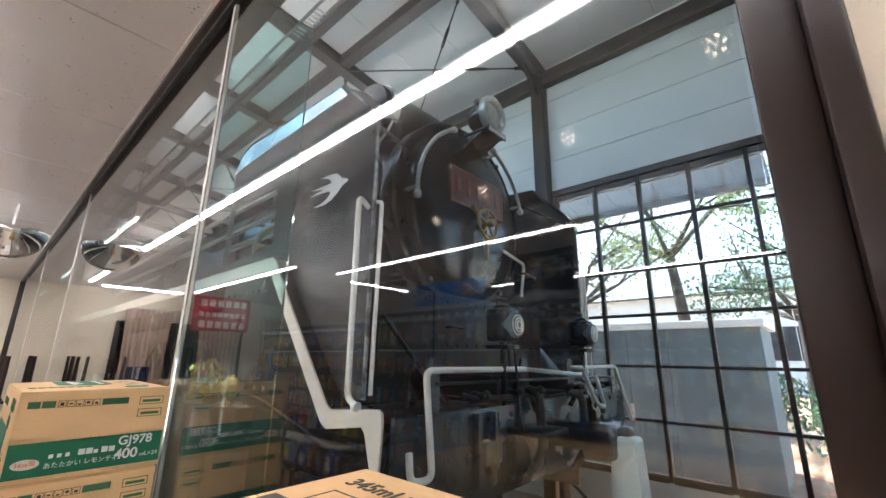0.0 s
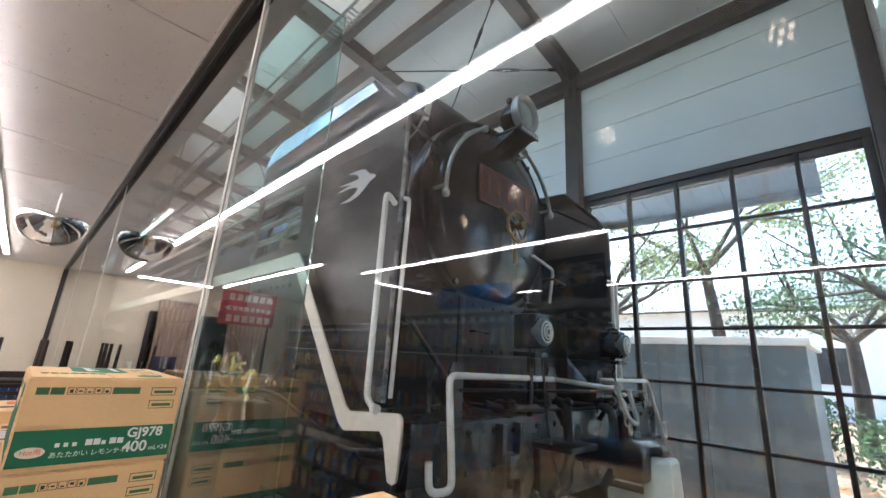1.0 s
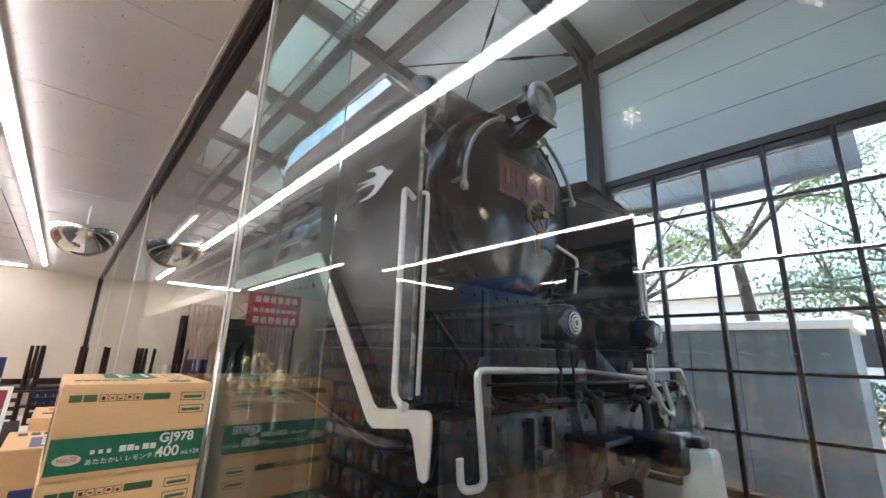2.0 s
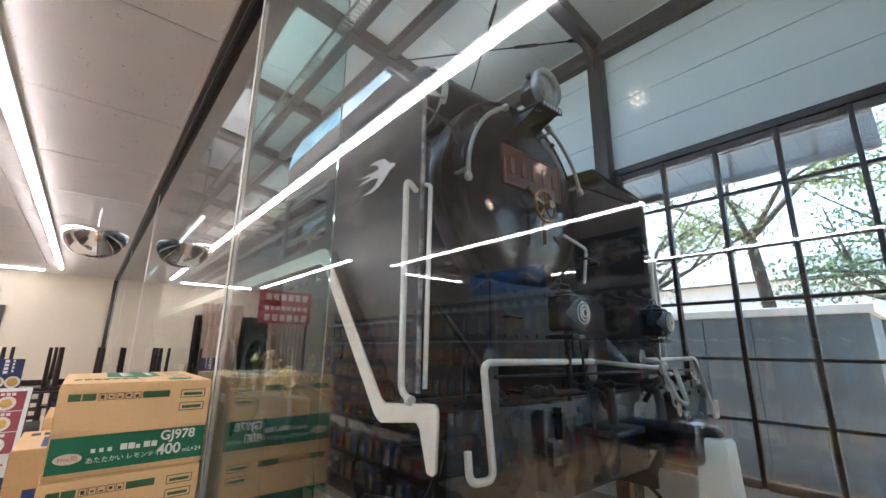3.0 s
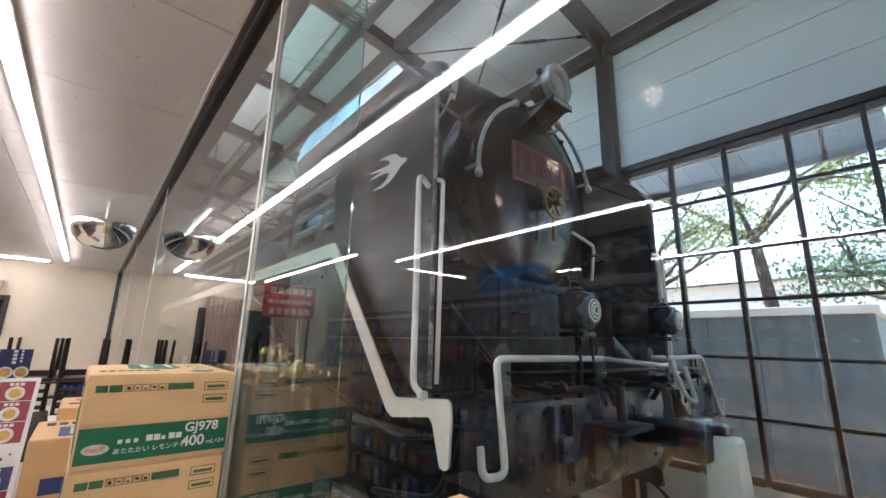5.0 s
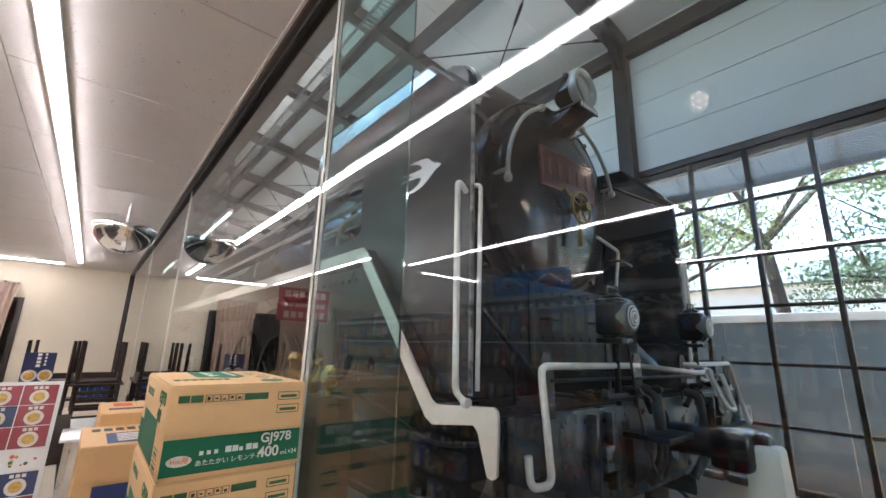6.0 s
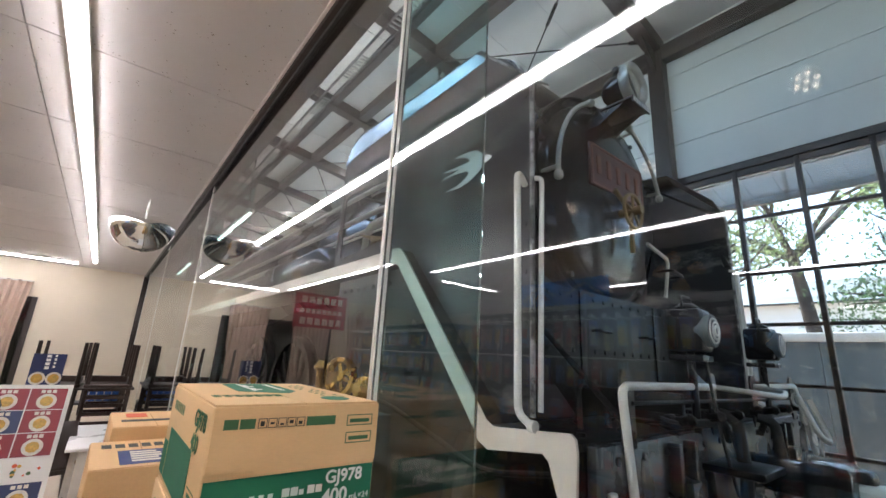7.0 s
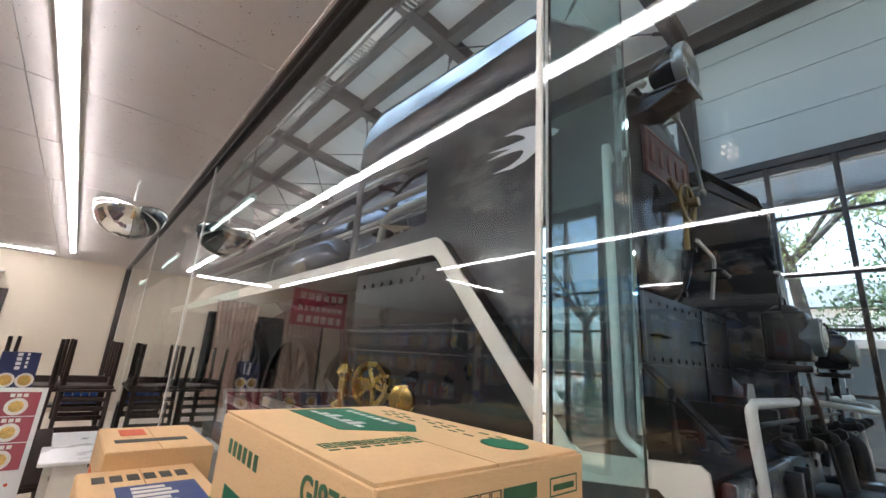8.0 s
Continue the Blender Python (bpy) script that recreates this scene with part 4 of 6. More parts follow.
def deflector(name, y, side):
    """A sheet at the side of the smokebox with cut top corner, rounded rear corner and an opening."""
    t = 0.012
    bm = bmesh.new()
    upper = [(-3.60, 2.44), (-3.60, 2.68)] + [(-3.35 - 0.25 * math.cos(math.pi / 2 * i / 6), 2.68 + 0.25 * math.sin(math.pi / 2 * i / 6)) for i in range(1, 7)]
    upper += [(-2.0, 2.86), (-1.64, 2.50), (-1.64, 1.0), (-1.80, 1.0), (-2.54, 1.80), (-2.74, 1.80), (-2.78, 2.37), (-3.50, 2.42)]
    slab(bm, upper, y - t / 2, y + t / 2)
    slab(bm, [(-3.60, 1.80), (-3.60, 2.44), (-3.54, 2.44), (-3.53, 1.90), (-2.74, 1.95), (-2.74, 1.80)], y - t / 2, y + t / 2)
    d = part(name, bm, M["deflector"], loco, "worn black smoke deflector sheet", smooth=False)
    bm = sweep(bmesh.new(), [(-3.605, y, 1.8), (-3.605, y, 2.68)] + [(-3.35 - 0.255 * math.cos(math.pi / 2 * i / 6), y, 2.68 + 0.255 * math.sin(math.pi / 2 * i / 6)) for i in range(1, 7)] + [(-2.0, y, 2.865), (-1.637, y, 2.505), (-1.637, y, 1.0)], 0.011, 8)
    part("edge_bead", bm, M["worn_edge"], d, "chipped pale edge bead")
    # inward fold along the top
    bm = bmesh.new()
    for a, b in (((-3.3, 2.925), (-2.0, 2.855)), ((-2.0, 2.855), (-1.66, 2.51))):
        v = [bm.verts.new(p) for p in ((a[0], y, a[1]), (b[0], y, b[1]), (b[0], y + side * 0.16, b[1] + 0.05), (a[0], y + side * 0.16, a[1] + 0.05),
                                       (a[0], y, a[1] - 0.01), (b[0], y, b[1] - 0.01), (b[0], y + side * 0.16, b[1] + 0.04), (a[0], y + side * 0.16, a[1] + 0.04))]
        for f in ((0, 1, 2, 3), (4, 5, 6, 7), (0, 1, 5, 4), (2, 3, 7, 6), (0, 3, 7, 4), (1, 2, 6, 5)):
            bm.faces.new([v[k] for k in f])
    part("top_fold", bm, M["deflector"], d, "pale lit top fold")
    spread("rivet", rod(bmesh.new(), (0, -side * 0.012, 0), (0, -side * 0.004, 0), 0.011, 8), M["black"], d, [(-1.67, y, 1.15 + 0.21 * i) for i in range(7)])
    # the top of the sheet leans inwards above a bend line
    # this strip carries the sky's sheen in its pale colour
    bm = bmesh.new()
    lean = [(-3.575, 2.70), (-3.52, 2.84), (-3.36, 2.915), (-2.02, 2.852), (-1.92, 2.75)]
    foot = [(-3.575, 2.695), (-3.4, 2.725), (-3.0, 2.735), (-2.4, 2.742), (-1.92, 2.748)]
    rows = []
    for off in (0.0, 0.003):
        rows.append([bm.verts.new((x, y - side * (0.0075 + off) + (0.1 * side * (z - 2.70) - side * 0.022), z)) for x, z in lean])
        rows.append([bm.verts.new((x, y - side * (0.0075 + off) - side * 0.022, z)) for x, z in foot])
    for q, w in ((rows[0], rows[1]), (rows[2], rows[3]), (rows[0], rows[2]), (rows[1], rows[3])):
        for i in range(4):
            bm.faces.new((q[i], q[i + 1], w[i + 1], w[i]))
    part("top_band", bm, M["topband"], d, "leaning top band coloured pale blue for the sky it mirrors", smooth=False)
    return d


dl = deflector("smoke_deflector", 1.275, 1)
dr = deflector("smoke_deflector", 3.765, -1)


def swallow(y):
    """The flying bird emblem, cut from thin sheet."""
    bm = bmesh.new()
    x0, z0 = -1.88, 2.155
    s = 0.40

    def p(u, v):
        return (x0 - s * u, z0 + 0.012 + s * v * 0.62)
    body = [p(0, 0.06), p(0.06, 0.13), p(0.14, 0.15), p(0.30, 0.36), p(0.50, 0.42), p(0.74, 0.42), p(0.58, 0.36), p(0.46, 0.26), p(0.42, 0.17),
            p(0.60, 0.17), p(1.0, 0.20), p(0.72, 0.12), p(0.62, 0.09), p(0.80, 0.07), p(1.0, 0.03), p(0.70, 0.02), p(0.48, -0.02), p(0.44, -0.09),
            p(0.52, -0.2), p(0.66, -0.27), p(0.9, -0.30), p(0.62, -0.34), p(0.42, -0.28), p(0.26, -0.16), p(0.14, -0.01), p(0.05, 0.02)]
    slab(bm, body, y - 0.012, y - 0.008)
    return bm


part("swallow_emblem", swallow(1.277), M["white_line"], dl, "white flying swallow emblem", smooth=False)

# tall handrails before the deflectors
for y in (1.175, 3.865):
    bm = sweep(bmesh.new(), bend([(-1.66, y + 0.08, 1.955), (-1.635, y, 1.99), (-1.625, y, 1.02), (-1.56, y, 0.985)], 0.05), 0.0145, 12)
    rod(bm, (-1.57, y, 0.985), (-1.545, y, 0.985), 0.021, 12)
    part("tall_handrail", bm, M["pipe"], loco, "tall white handrail")
for y in (1.30, 3.74):
    bm = sweep(bmesh.new(), bend([(-1.645, y - 0.02, 1.99), (-1.605, y, 1.985), (-1.62, y, 1.02)], 0.04), 0.011, 12)
    part("tall_handrail", bm, M["pipe"], loco, "tall white handrail")
    bm = sweep(bmesh.new(), bend([(-1.66, y, 2.03), (-1.75, y + 0.09, 2.28), (-1.95, y + 0.2, 2.46)], 0.1), 0.022, 10)
    part("steam_pipe", bm, M["black"], loco)

# running board with its cream edge, stepping down to the front deck
for y, s in ((1.185, 1), (3.855, -1)):
    e = 0.012
    edge = [(-10.5, 1.805), (-2.545, 1.805), (-2.50, 1.78), (-1.80, 0.975), (-1.76, 0.955), (-1.41, 0.985), (-1.39, 0.97), (-1.385, 0.92),
            (-1.395, 0.745), (-1.415, 0.73), (-1.445, 0.735), (-1.495, 0.885), (-1.52, 0.905), (-1.78, 0.87), (-1.835, 0.895),
            (-2.525, 1.69), (-2.56, 1.715), (-10.5, 1.715)]
    bm = slab(bmesh.new(), edge, y - e / 2, y + e / 2)
    part("running_board_edge", bm, M["white"], loco, "cream-painted edge strip, chipped", smooth=False)
    yi0, yi1 = (y + 0.006, y + 0.62) if s > 0 else (y - 0.62, y - 0.006)
    bm = boxes((-10.5, -2.55, yi0, yi1, 1.78, 1.80))
    slab(bm, [(-2.55, 1.80), (-1.80, 0.965), (-1.80, 0.945), (-2.55, 1.78)], yi0, yi1)
    part("running_board", bm, M["sooty"], loco)
part("front_deck", boxes((-1.80, -1.39, 1.195, 3.845, 0.93, 0.955), bevel=0.004), M["sooty"], loco)
spread("deck_bolt", rod(bmesh.new(), (0, 0, 0), (0, 0, 0.013), 0.018, 8), M["sooty"], loco, [(-1.68 + 0.2 * k, 1.35 + 0.28 * i, 0.955) for i in range(9) for k in range(2)])
part("buffer_beam", boxes((-1.38, -1.345, 1.22, 3.82, 0.52, 0.95), bevel=0.006), M["beam"], loco, "dark buffer beam with worn paint")
spread("beam_rivet", lathe(bmesh.new(), [(0, 0.016), (0.008, 0.014), (0.012, 0.004)], (0, 0, 0), (1, 0, 0), 8), M["beam"], loco,
       [(-1.345, 1.35 + 0.18 * i, z) for i in range(14) for z in (0.58, 0.74, 0.90) if abs(1.35 + 0.18 * i - LY) > 0.25])
part("beam_gusset", boxes((-1.345, -1.30, 1.72, 1.75, 0.6, 0.93), (-1.345, -1.30, 1.86, 1.89, 0.6, 0.93), (-1.345, -1.27, 1.74, 1.87, 0.70, 0.80), bevel=0.004), M["beam"], loco)
part("beam_gusset", boxes((-1.345, -1.30, 3.15, 3.18, 0.6, 0.93), (-1.345, -1.30, 3.29, 3.32, 0.6, 0.93), (-1.345, -1.27, 3.17, 3.30, 0.70, 0.80), bevel=0.004), M["beam"], loco)

# shunter's handrails on the beam
for y0, y1 in ((1.38, LY - 0.30), (3.66, LY + 0.30)):
    foot, tip = (1.42, 1.30) if y0 < LY else (3.92, 4.0)
    pts = [(-1.335, tip - 0.01, 0.815), (-1.335, tip, 0.70), (-1.325, foot, 0.695), (-1.335, y0, 1.14), (-1.335, y1, 1.135)]
    bm = sweep(bmesh.new(), bend(pts, 0.045), 0.0155, 12)
    part("front_handrail", bm, M["pipe"], loco, "bent white handrail")
    for y in (y0 + (0.05 if y0 < LY else -0.05), y1):
        b = slab(bmesh.new(), [(y - 0.045, 0.93), (y - 0.045, 1.16), (y - 0.028, 1.195), (y + 0.028, 1.195), (y + 0.045, 1.16), (y + 0.045, 0.93)], -1.349, -1.339, "x")
        part("rail_bracket", b, M["black"], loco)
bm = sweep(bmesh.new(), bend([(-1.335, LY - 0.3, 1.135), (-1.2, LY - 0.2, 1.12), (-1.16, LY + 0.1, 1.10), (-1.2, LY + 0.3, 1.12), (-1.335, LY + 0.3, 1.135)], 0.12), 0.013, 10)
part("uncoupling_rail", bm, M["silver"], loco, "greenish white bent bar")
bm = sweep(bmesh.new(), bend([(-1.335, 1.45, 1.08), (-1.335, 3.6, 1.06)], 0.05), 0.008, 8)
part("uncoupling_rod", bm, M["sooty"], loco)

# marker lamps
for y in (1.985, 3.02):
    bm = boxes((-1.40, -1.255, y - 0.065, y + 0.065, 1.285, 1.47), bevel=0.018)
    ml = part("marker_lamp", bm, M["black"], loco)
    bm = bmesh.new()
    lathe(bm, [(-0.05, 0.066), (-0.01, 0.070), (0.006, 0.070), (0.010, 0.064), (0.004, 0.060), (0.012, 0.04), (0.016, 0.001)], (-1.235, y, 1.375), (1, 0, 0), 32)
    ln = part("round_lens", bm, M["shed"], ml, "grey-green round lens")
    for rr, hx in ((0.053, 0.008), (0.037, 0.014), (0.021, 0.017)):
        ring = [(-1.235 + hx, y + rr * math.cos(2 * math.pi * k / 28), 1.375 + rr * math.sin(2 * math.pi * k / 28)) for k in range(28)]
        part("lens_ring", sweep(bmesh.new(), ring, 0.0042, 6, True), M["lamp_white"], ln, "pale ring ridge")
    bm = lathe(bmesh.new(), [(0, 0.05), (0.012, 0.05), (0.03, 0.028), (0.034, 0.001)], (-1.33, y, 1.468), (0, 0, 1), 20)
    part("lamp_cap", bm, M["black"], ml)
    bm = sweep(bmesh.new(), bend([(-1.33, y - 0.05, 1.46), (-1.33, y - 0.05, 1.53), (-1.33, y + 0.05, 1.53), (-1.33, y + 0.05, 1.46)], 0.02), 0.005, 6)
    part("carrying_wire", bm, M["black"], ml)
    bm = rod(bmesh.new(), (-1.33, y, 0.95), (-1.33, y, 1.29), 0.016, 10)
    box(bm, -1.40, -1.26, y - 0.06, y + 0.06, 1.245, 1.27, 0.004)
    part("lamp_stand", bm, M["black"], ml)

# saddle, cylinders, air pipes under the smokebox
part("smokebox_saddle", boxes((-3.0, -2.12, LY - 0.55, LY + 0.55, 0.95, 1.75), bevel=0.05), M["sooty"], loco)
part("front_apron", boxes((-2.0, -1.92, LY - 0.95, LY + 0.95, 0.955, 1.63), bevel=0.01), M["sooty"], loco)
for y, s in ((1.62, -1), (3.42, 1)):
    bm = bmesh.new()
    lathe(bm, [(0, 0.1), (0.01, 0.30), (0.05, 0.34), (0.12, 0.34), (0.14, 0.38), (0.95, 0.38), (0.97, 0.34), (1.05, 0.30), (1.06, 0.1)], (-1.98, y, 0.62), (-1, 0, 0), 36)
    cy = part("cylinder", bm, M["sooty"], loco)
    spread("cover_bolt", rod(bmesh.new(), (-0.005, 0, 0), (0.025, 0, 0), 0.018, 8), M["sooty"], cy,
           [(-1.98, y + 0.27 * math.cos(2 * math.pi * k / 16), 0.62 + 0.27 * math.sin(2 * math.pi * k / 16)) for k in range(16)])
    bm = bmesh.new()
    lathe(bm, [(0, 0.05), (0.01, 0.17), (0.9, 0.17), (0.92, 0.1)], (-2.05, y + s * 0.02, 1.16), (-1, 0, 0), 28)
    part("valve_chest", bm, M["sooty"], loco)
    bm = slab(bmesh.new(), [(-3.4, 1.70), (-2.6, 1.70), (-1.95, 0.96), (-1.95, 0.90), (-3.4, 0.90)], y + s * 0.36, y + s * 0.38)
    part("cylinder_cover", bm, M["black"], loco, smooth=False)
    spread("cover_rivet", rod(bmesh.new(), (0, -s * 0.01, 0), (0, s * 0.015, 0), 0.014, 8), M["black"], loco,
           [(-3.3 + 0.12 * i, y + s * 0.38, 1.0) for i in range(7)] + [(-3.3 + 0.10 * i, y + s * 0.38, 1.62) for i in range(7)])


def spoked_wheel(x, y, r, spokes, s):
    bm = bmesh.new()
    lathe(bm, [(0, r - 0.09), (0, r + 0.025), (0.02, r + 0.025), (0.03, r), (0.12, r - 0.005), (0.12, r - 0.09)], (x, y - s * 0.06, RAIL + r), (0, s, 0), 48, cap=False)
    w = part("wheel", bm, M["sooty"], loco)
    bm = bmesh.new()
    for k in range(spokes):
        a = 2 * math.pi * k / spokes
        c = Vector((x, y, RAIL + r))
        rod(bm, c, c + (r - 0.06) * Vector((math.cos(a), 0, math.sin(a))), 0.035, 8, 0.024)
    part("wheel_spoke", bm, M["sooty"], w)
    bm = rod(bmesh.new(), (x, y - 0.09, RAIL + r), (x, y + 0.09, RAIL + r), 0.13, 20)
    part("hub", bm, M["sooty"], w)


for y, s in ((LY - 0.56, -1), (LY + 0.56, 1)):
    spoked_wheel(-2.75, y, 0.43, 10, s)
    for x in (-4.5, -6.1, -7.7):
        spoked_wheel(x, y, 0.76, 14, s)
    bm = boxes((-7.8, -4.4, y + s * 0.16, y + s * 0.20, 0.40, 0.50), bevel=0.01)
    part("coupling_rod", bm, M["steel"], loco)
    bm = boxes((-6.1, -3.1, y + s * 0.22, y + s * 0.26, 0.56, 0.65), bevel=0.01)
    part("connecting_rod", bm, M["steel"], loco)
part("main_frame", boxes((-10.4, -1.4, LY - 0.5, LY - 0.46, 0.35, 1.1), (-10.4, -1.4, LY + 0.46, LY + 0.5, 0.35, 1.1), bevel=0.01), M["sooty"], loco)

part("inner_frame", boxes((-10.4, -2.2, LY - 0.42, LY + 0.42, 0.2, 1.78), bevel=0.02), M["sooty"], loco)

# pipes along the boiler, air tank, pump
for dz, dy, r in ((2.42, 0.16, 0.026), (2.30, 0.12, 0.018), (2.62, 0.2, 0.022), (2.24, 0.15, 0.012), (2.06, 0.05, 0.016)):
    bm = rod(bmesh.new(), (-10.2, LY - 0.80 - dy + 0.05, dz), (-2.9, LY - 0.80 - dy + 0.05, dz), r, 10)
    part("side_pipe", bm, M["silver"], loco, "pale pipe along the boiler")
    for x in (-3.9, -5.4, -6.9, -8.4):
        b = rod(bmesh.new(), (x, LY - 0.72, dz), (x, LY - 0.80 - dy + 0.05, dz), 0.014, 8)
        part("pipe_bracket", b, M["black"], loco)
bm = bmesh.new()
lathe(bm, [(0, 0.02), (0.04, 0.13), (0.1, 0.17), (1.6, 0.17), (1.66, 0.13), (1.7, 0.02)], (-4.2, 1.50, 2.02), (-1, 0, 0), 28)
part("air_tank", bm, M["boiler"], loco)
for x, z in ((-2.98, 2.16), (-3.10, 2.17), (-3.22, 2.18), (-4.05, 2.2)):
    bm = lathe(bmesh.new(), [(0, 0.03), (0.03, 0.03), (0.04, 0.018), (0.09, 0.018), (0.10, 0.028), (0.12, 0.01)], (x, 1.80, z), (0, -1, 0.3), 16)
    part("wash_plug", bm, M["sooty"], loco)
for x in (-3.05, -4.7):
    bm = boxes((x - 0.14, x + 0.14, 1.36, 1.50, 1.80, 1.92), (x - 0.10, x + 0.10, 1.38, 1.48, 1.92, 1.95), bevel=0.008)
    lub = part("lubricator", bm, M["sooty"], loco, "oily dark lubricator box")
    for k in range(5):
        part("oil_line", sweep(bmesh.new(), bend([(x - 0.1 + 0.05 * k, 1.37, 1.86), (x - 0.1 + 0.05 * k, 1.33, 1.98), (x - 0.3 - 0.05 * k, 1.44, 2.06 + 0.02 * k)], 0.05), 0.006, 6), M["bronze"], lub)
bm = sweep(bmesh.new(), bend([(-2.9, 1.50, 1.82), (-2.95, 1.50, 2.25), (-3.6, 1.52, 2.25), (-3.8, 1.6, 1.9)], 0.15), 0.03, 10)
part("bent_pipe", bm, M["silver"], loco)
# cab and tender
part("cab", boxes((-11.6, -10.4, 1.17, 3.87, 1.1, 3.3), (-11.7, -10.2, 1.1, 3.94, 3.3, 3.42), bevel=0.02), M["black"], loco)
part("tender", boxes((-18.6, -12.0, 1.2, 3.84, 0.75, 2.6), bevel=0.03), M["black"], loco)
for x in (-13, -14.6, -16.2, -17.8):
    for y, s in ((LY - 0.56, -1), (LY + 0.56, 1)):
        spoked_wheel(x, y, 0.43, 10, s)

# coupler, pin chain and hoses
cp = part("coupler", boxes((-1.345, -1.08, LY - 0.075, LY + 0.075, 0.69, 0.83), (-1.10, -0.93, LY - 0.13, LY + 0.12, 0.66, 0.85), (-0.97, -0.88, LY + 0.02, LY + 0.13, 0.67, 0.83), bevel=0.025), M["blackgloss"], loco, "heavy black knuckle coupler")
part("coupler_guard", boxes((-1.345, -1.12, LY - 0.50, LY - 0.22, 0.80, 0.83), (-1.345, -1.30, LY - 0.48, LY - 0.24, 0.60, 0.80), bevel=0.008), M["black"], loco)
bm = bmesh.new()
for k in range(6):
    c = Vector((-1.03 - 0.012 * k, LY - 0.02, 0.90 + 0.04 * k))
    pts = []
    for i in range(12):
        a = 2 * math.pi * i / 12
        pts.append(c + (Vector((0.016 * math.cos(a), 0, 0.028 * math.sin(a))) if k % 2 else Vector((0, 0.016 * math.cos(a), 0.028 * math.sin(a)))))
    sweep(bm, pts, 0.006, 6, True)
part("chain", bm, M["silver"], loco)
bm = sweep(bmesh.new(), bend([(-1.08, LY - 0.06, 1.12), (-1.02, LY - 0.05, 0.95), (-1.0, LY + 0.02, 0.92), (-1.06, LY + 0.06, 1.1)], 0.04), 0.012, 8)
part("lifting_link", bm, M["silver"], loco, "white bent link")
bm = sweep(bmesh.new(), bend([(-1.30, 2.05, 1.28), (-1.25, 2.02, 0.9), (-1.22, 2.10, 0.60), (-1.24, 2.26, 0.62), (-1.29, 2.24, 0.95)], 0.15), 0.007, 8)
part("hanging_wire", bm, M["rubber"], loco)
bm = sweep(bmesh.new(), bend([(-1.33, 2.24, 1.02), (-1.26, 2.24, 1.0), (-1.24, 2.22, 0.7), (-1.3, 2.16, 0.58)], 0.08), 0.026, 10)
part("brake_hose", bm, M["rubber"], loco)
bm = sweep(bmesh.new(), bend([(-1.33, 2.78, 0.98), (-1.26, 2.80, 0.96), (-1.24, 2.80, 0.66), (-1.3, 2.72, 0.52)], 0.08), 0.026, 10)
part("brake_hose", bm, M["rubber"], loco)

part("air_pipe", sweep(bmesh.new(), bend([(-1.33, 1.62, 1.02), (-1.30, 1.70, 1.00), (-1.30, 2.20, 0.99), (-1.32, 2.30, 0.90)], 0.05), 0.017, 8), M["sooty"], loco)
part("air_pipe", sweep(bmesh.new(), bend([(-1.33, 3.42, 1.02), (-1.30, 3.34, 1.00), (-1.30, 2.86, 0.99), (-1.32, 2.76, 0.90)], 0.05), 0.017, 8), M["sooty"], loco)
for y in (1.72, 2.02, 2.24, 2.80, 3.05, 3.30):
    bm = lathe(bmesh.new(), [(0, 0.02), (0.02, 0.03), (0.05, 0.03), (0.06, 0.018), (0.10, 0.018), (0.11, 0.026), (0.13, 0.012)], (-1.36, y, 1.0), (1, 0, 0.2), 12)
    part("cock", bm, M["sooty"], loco)
spread("apron_rivet", lathe(bmesh.new(), [(0, 0.013), (0.006, 0.011), (0.009, 0.003)], (0, 0, 0), (1, 0, 0), 8), M["sooty"], loco,
       [(-1.92, LY - 0.88 + 0.11 * i, z) for i in range(17) for z in (1.58, 1.28, 1.02)])
for y in (LY - 0.45, LY + 0.45):
    part("apron_seam", boxes((-1.92, -1.912, y - 0.03, y + 0.03, 0.98, 1.62), bevel=0.002), M["sooty"], loco)
for y in (LY - 0.28, LY + 0.28):
    part("apron_handle", sweep(bmesh.new(), bend([(-1.92, y - 0.07, 1.40), (-1.87, y - 0.07, 1.40), (-1.87, y + 0.07, 1.40), (-1.92, y + 0.07, 1.40)], 0.02), 0.008, 8), M["sooty"], loco)

# stays between smokebox and deflectors, curled drain pipe, deck fittings
for s, y in ((-1, 1.285), (1, 3.755)):
    bm = rod(bmesh.new(), (-1.68, y, 2.47), (-2.02, LY + s * 0.62, 2.66), 0.011, 8)
    rod(bm, (-1.68, y, 2.47), (-1.70, y - s * 0.03, 2.48), 0.02, 8)
    part("deflector_stay", bm, M["black"], loco)
bm = sweep(bmesh.new(), [(-2.3 + 0.05 * math.cos(a), 1.62 + 0.012 * a, 2.98 + 0.05 * math.sin(a)) for a in (0.5 * i for i in range(16))], 0.011, 8)
part("drain_pipe", bm, M["black"], loco)
bm = rod(bmesh.new(), (-1.98, 1.60, 1.50), (-1.46, 1.66, 0.96), 0.014, 8)
part("deck_strut", bm, M["black"], loco)
bm = rod(bmesh.new(), (-1.58, 1.50, 0.955), (-1.60, 1.52, 1.11), 0.012, 8)
rod(bm, (-1.60, 1.52, 1.11), (-1.60, 1.55, 1.15), 0.016, 8)
part("drain_cock", bm, M["sooty"], loco)
bm = rod(bmesh.new(), (-1.55, 1.66, 0.955), (-1.57, 1.68, 1.06), 0.014, 8)
part("drain_cock", bm, M["sooty"], loco)
part("deck_hatch", boxes((-1.74, -1.46, 1.95, 2.25, 0.956, 0.975), bevel=0.005), M["sooty"], loco)
part("deck_hatch", boxes((-1.74, -1.46, 2.75, 3.05, 0.956, 0.975), bevel=0.005), M["sooty"], loco)

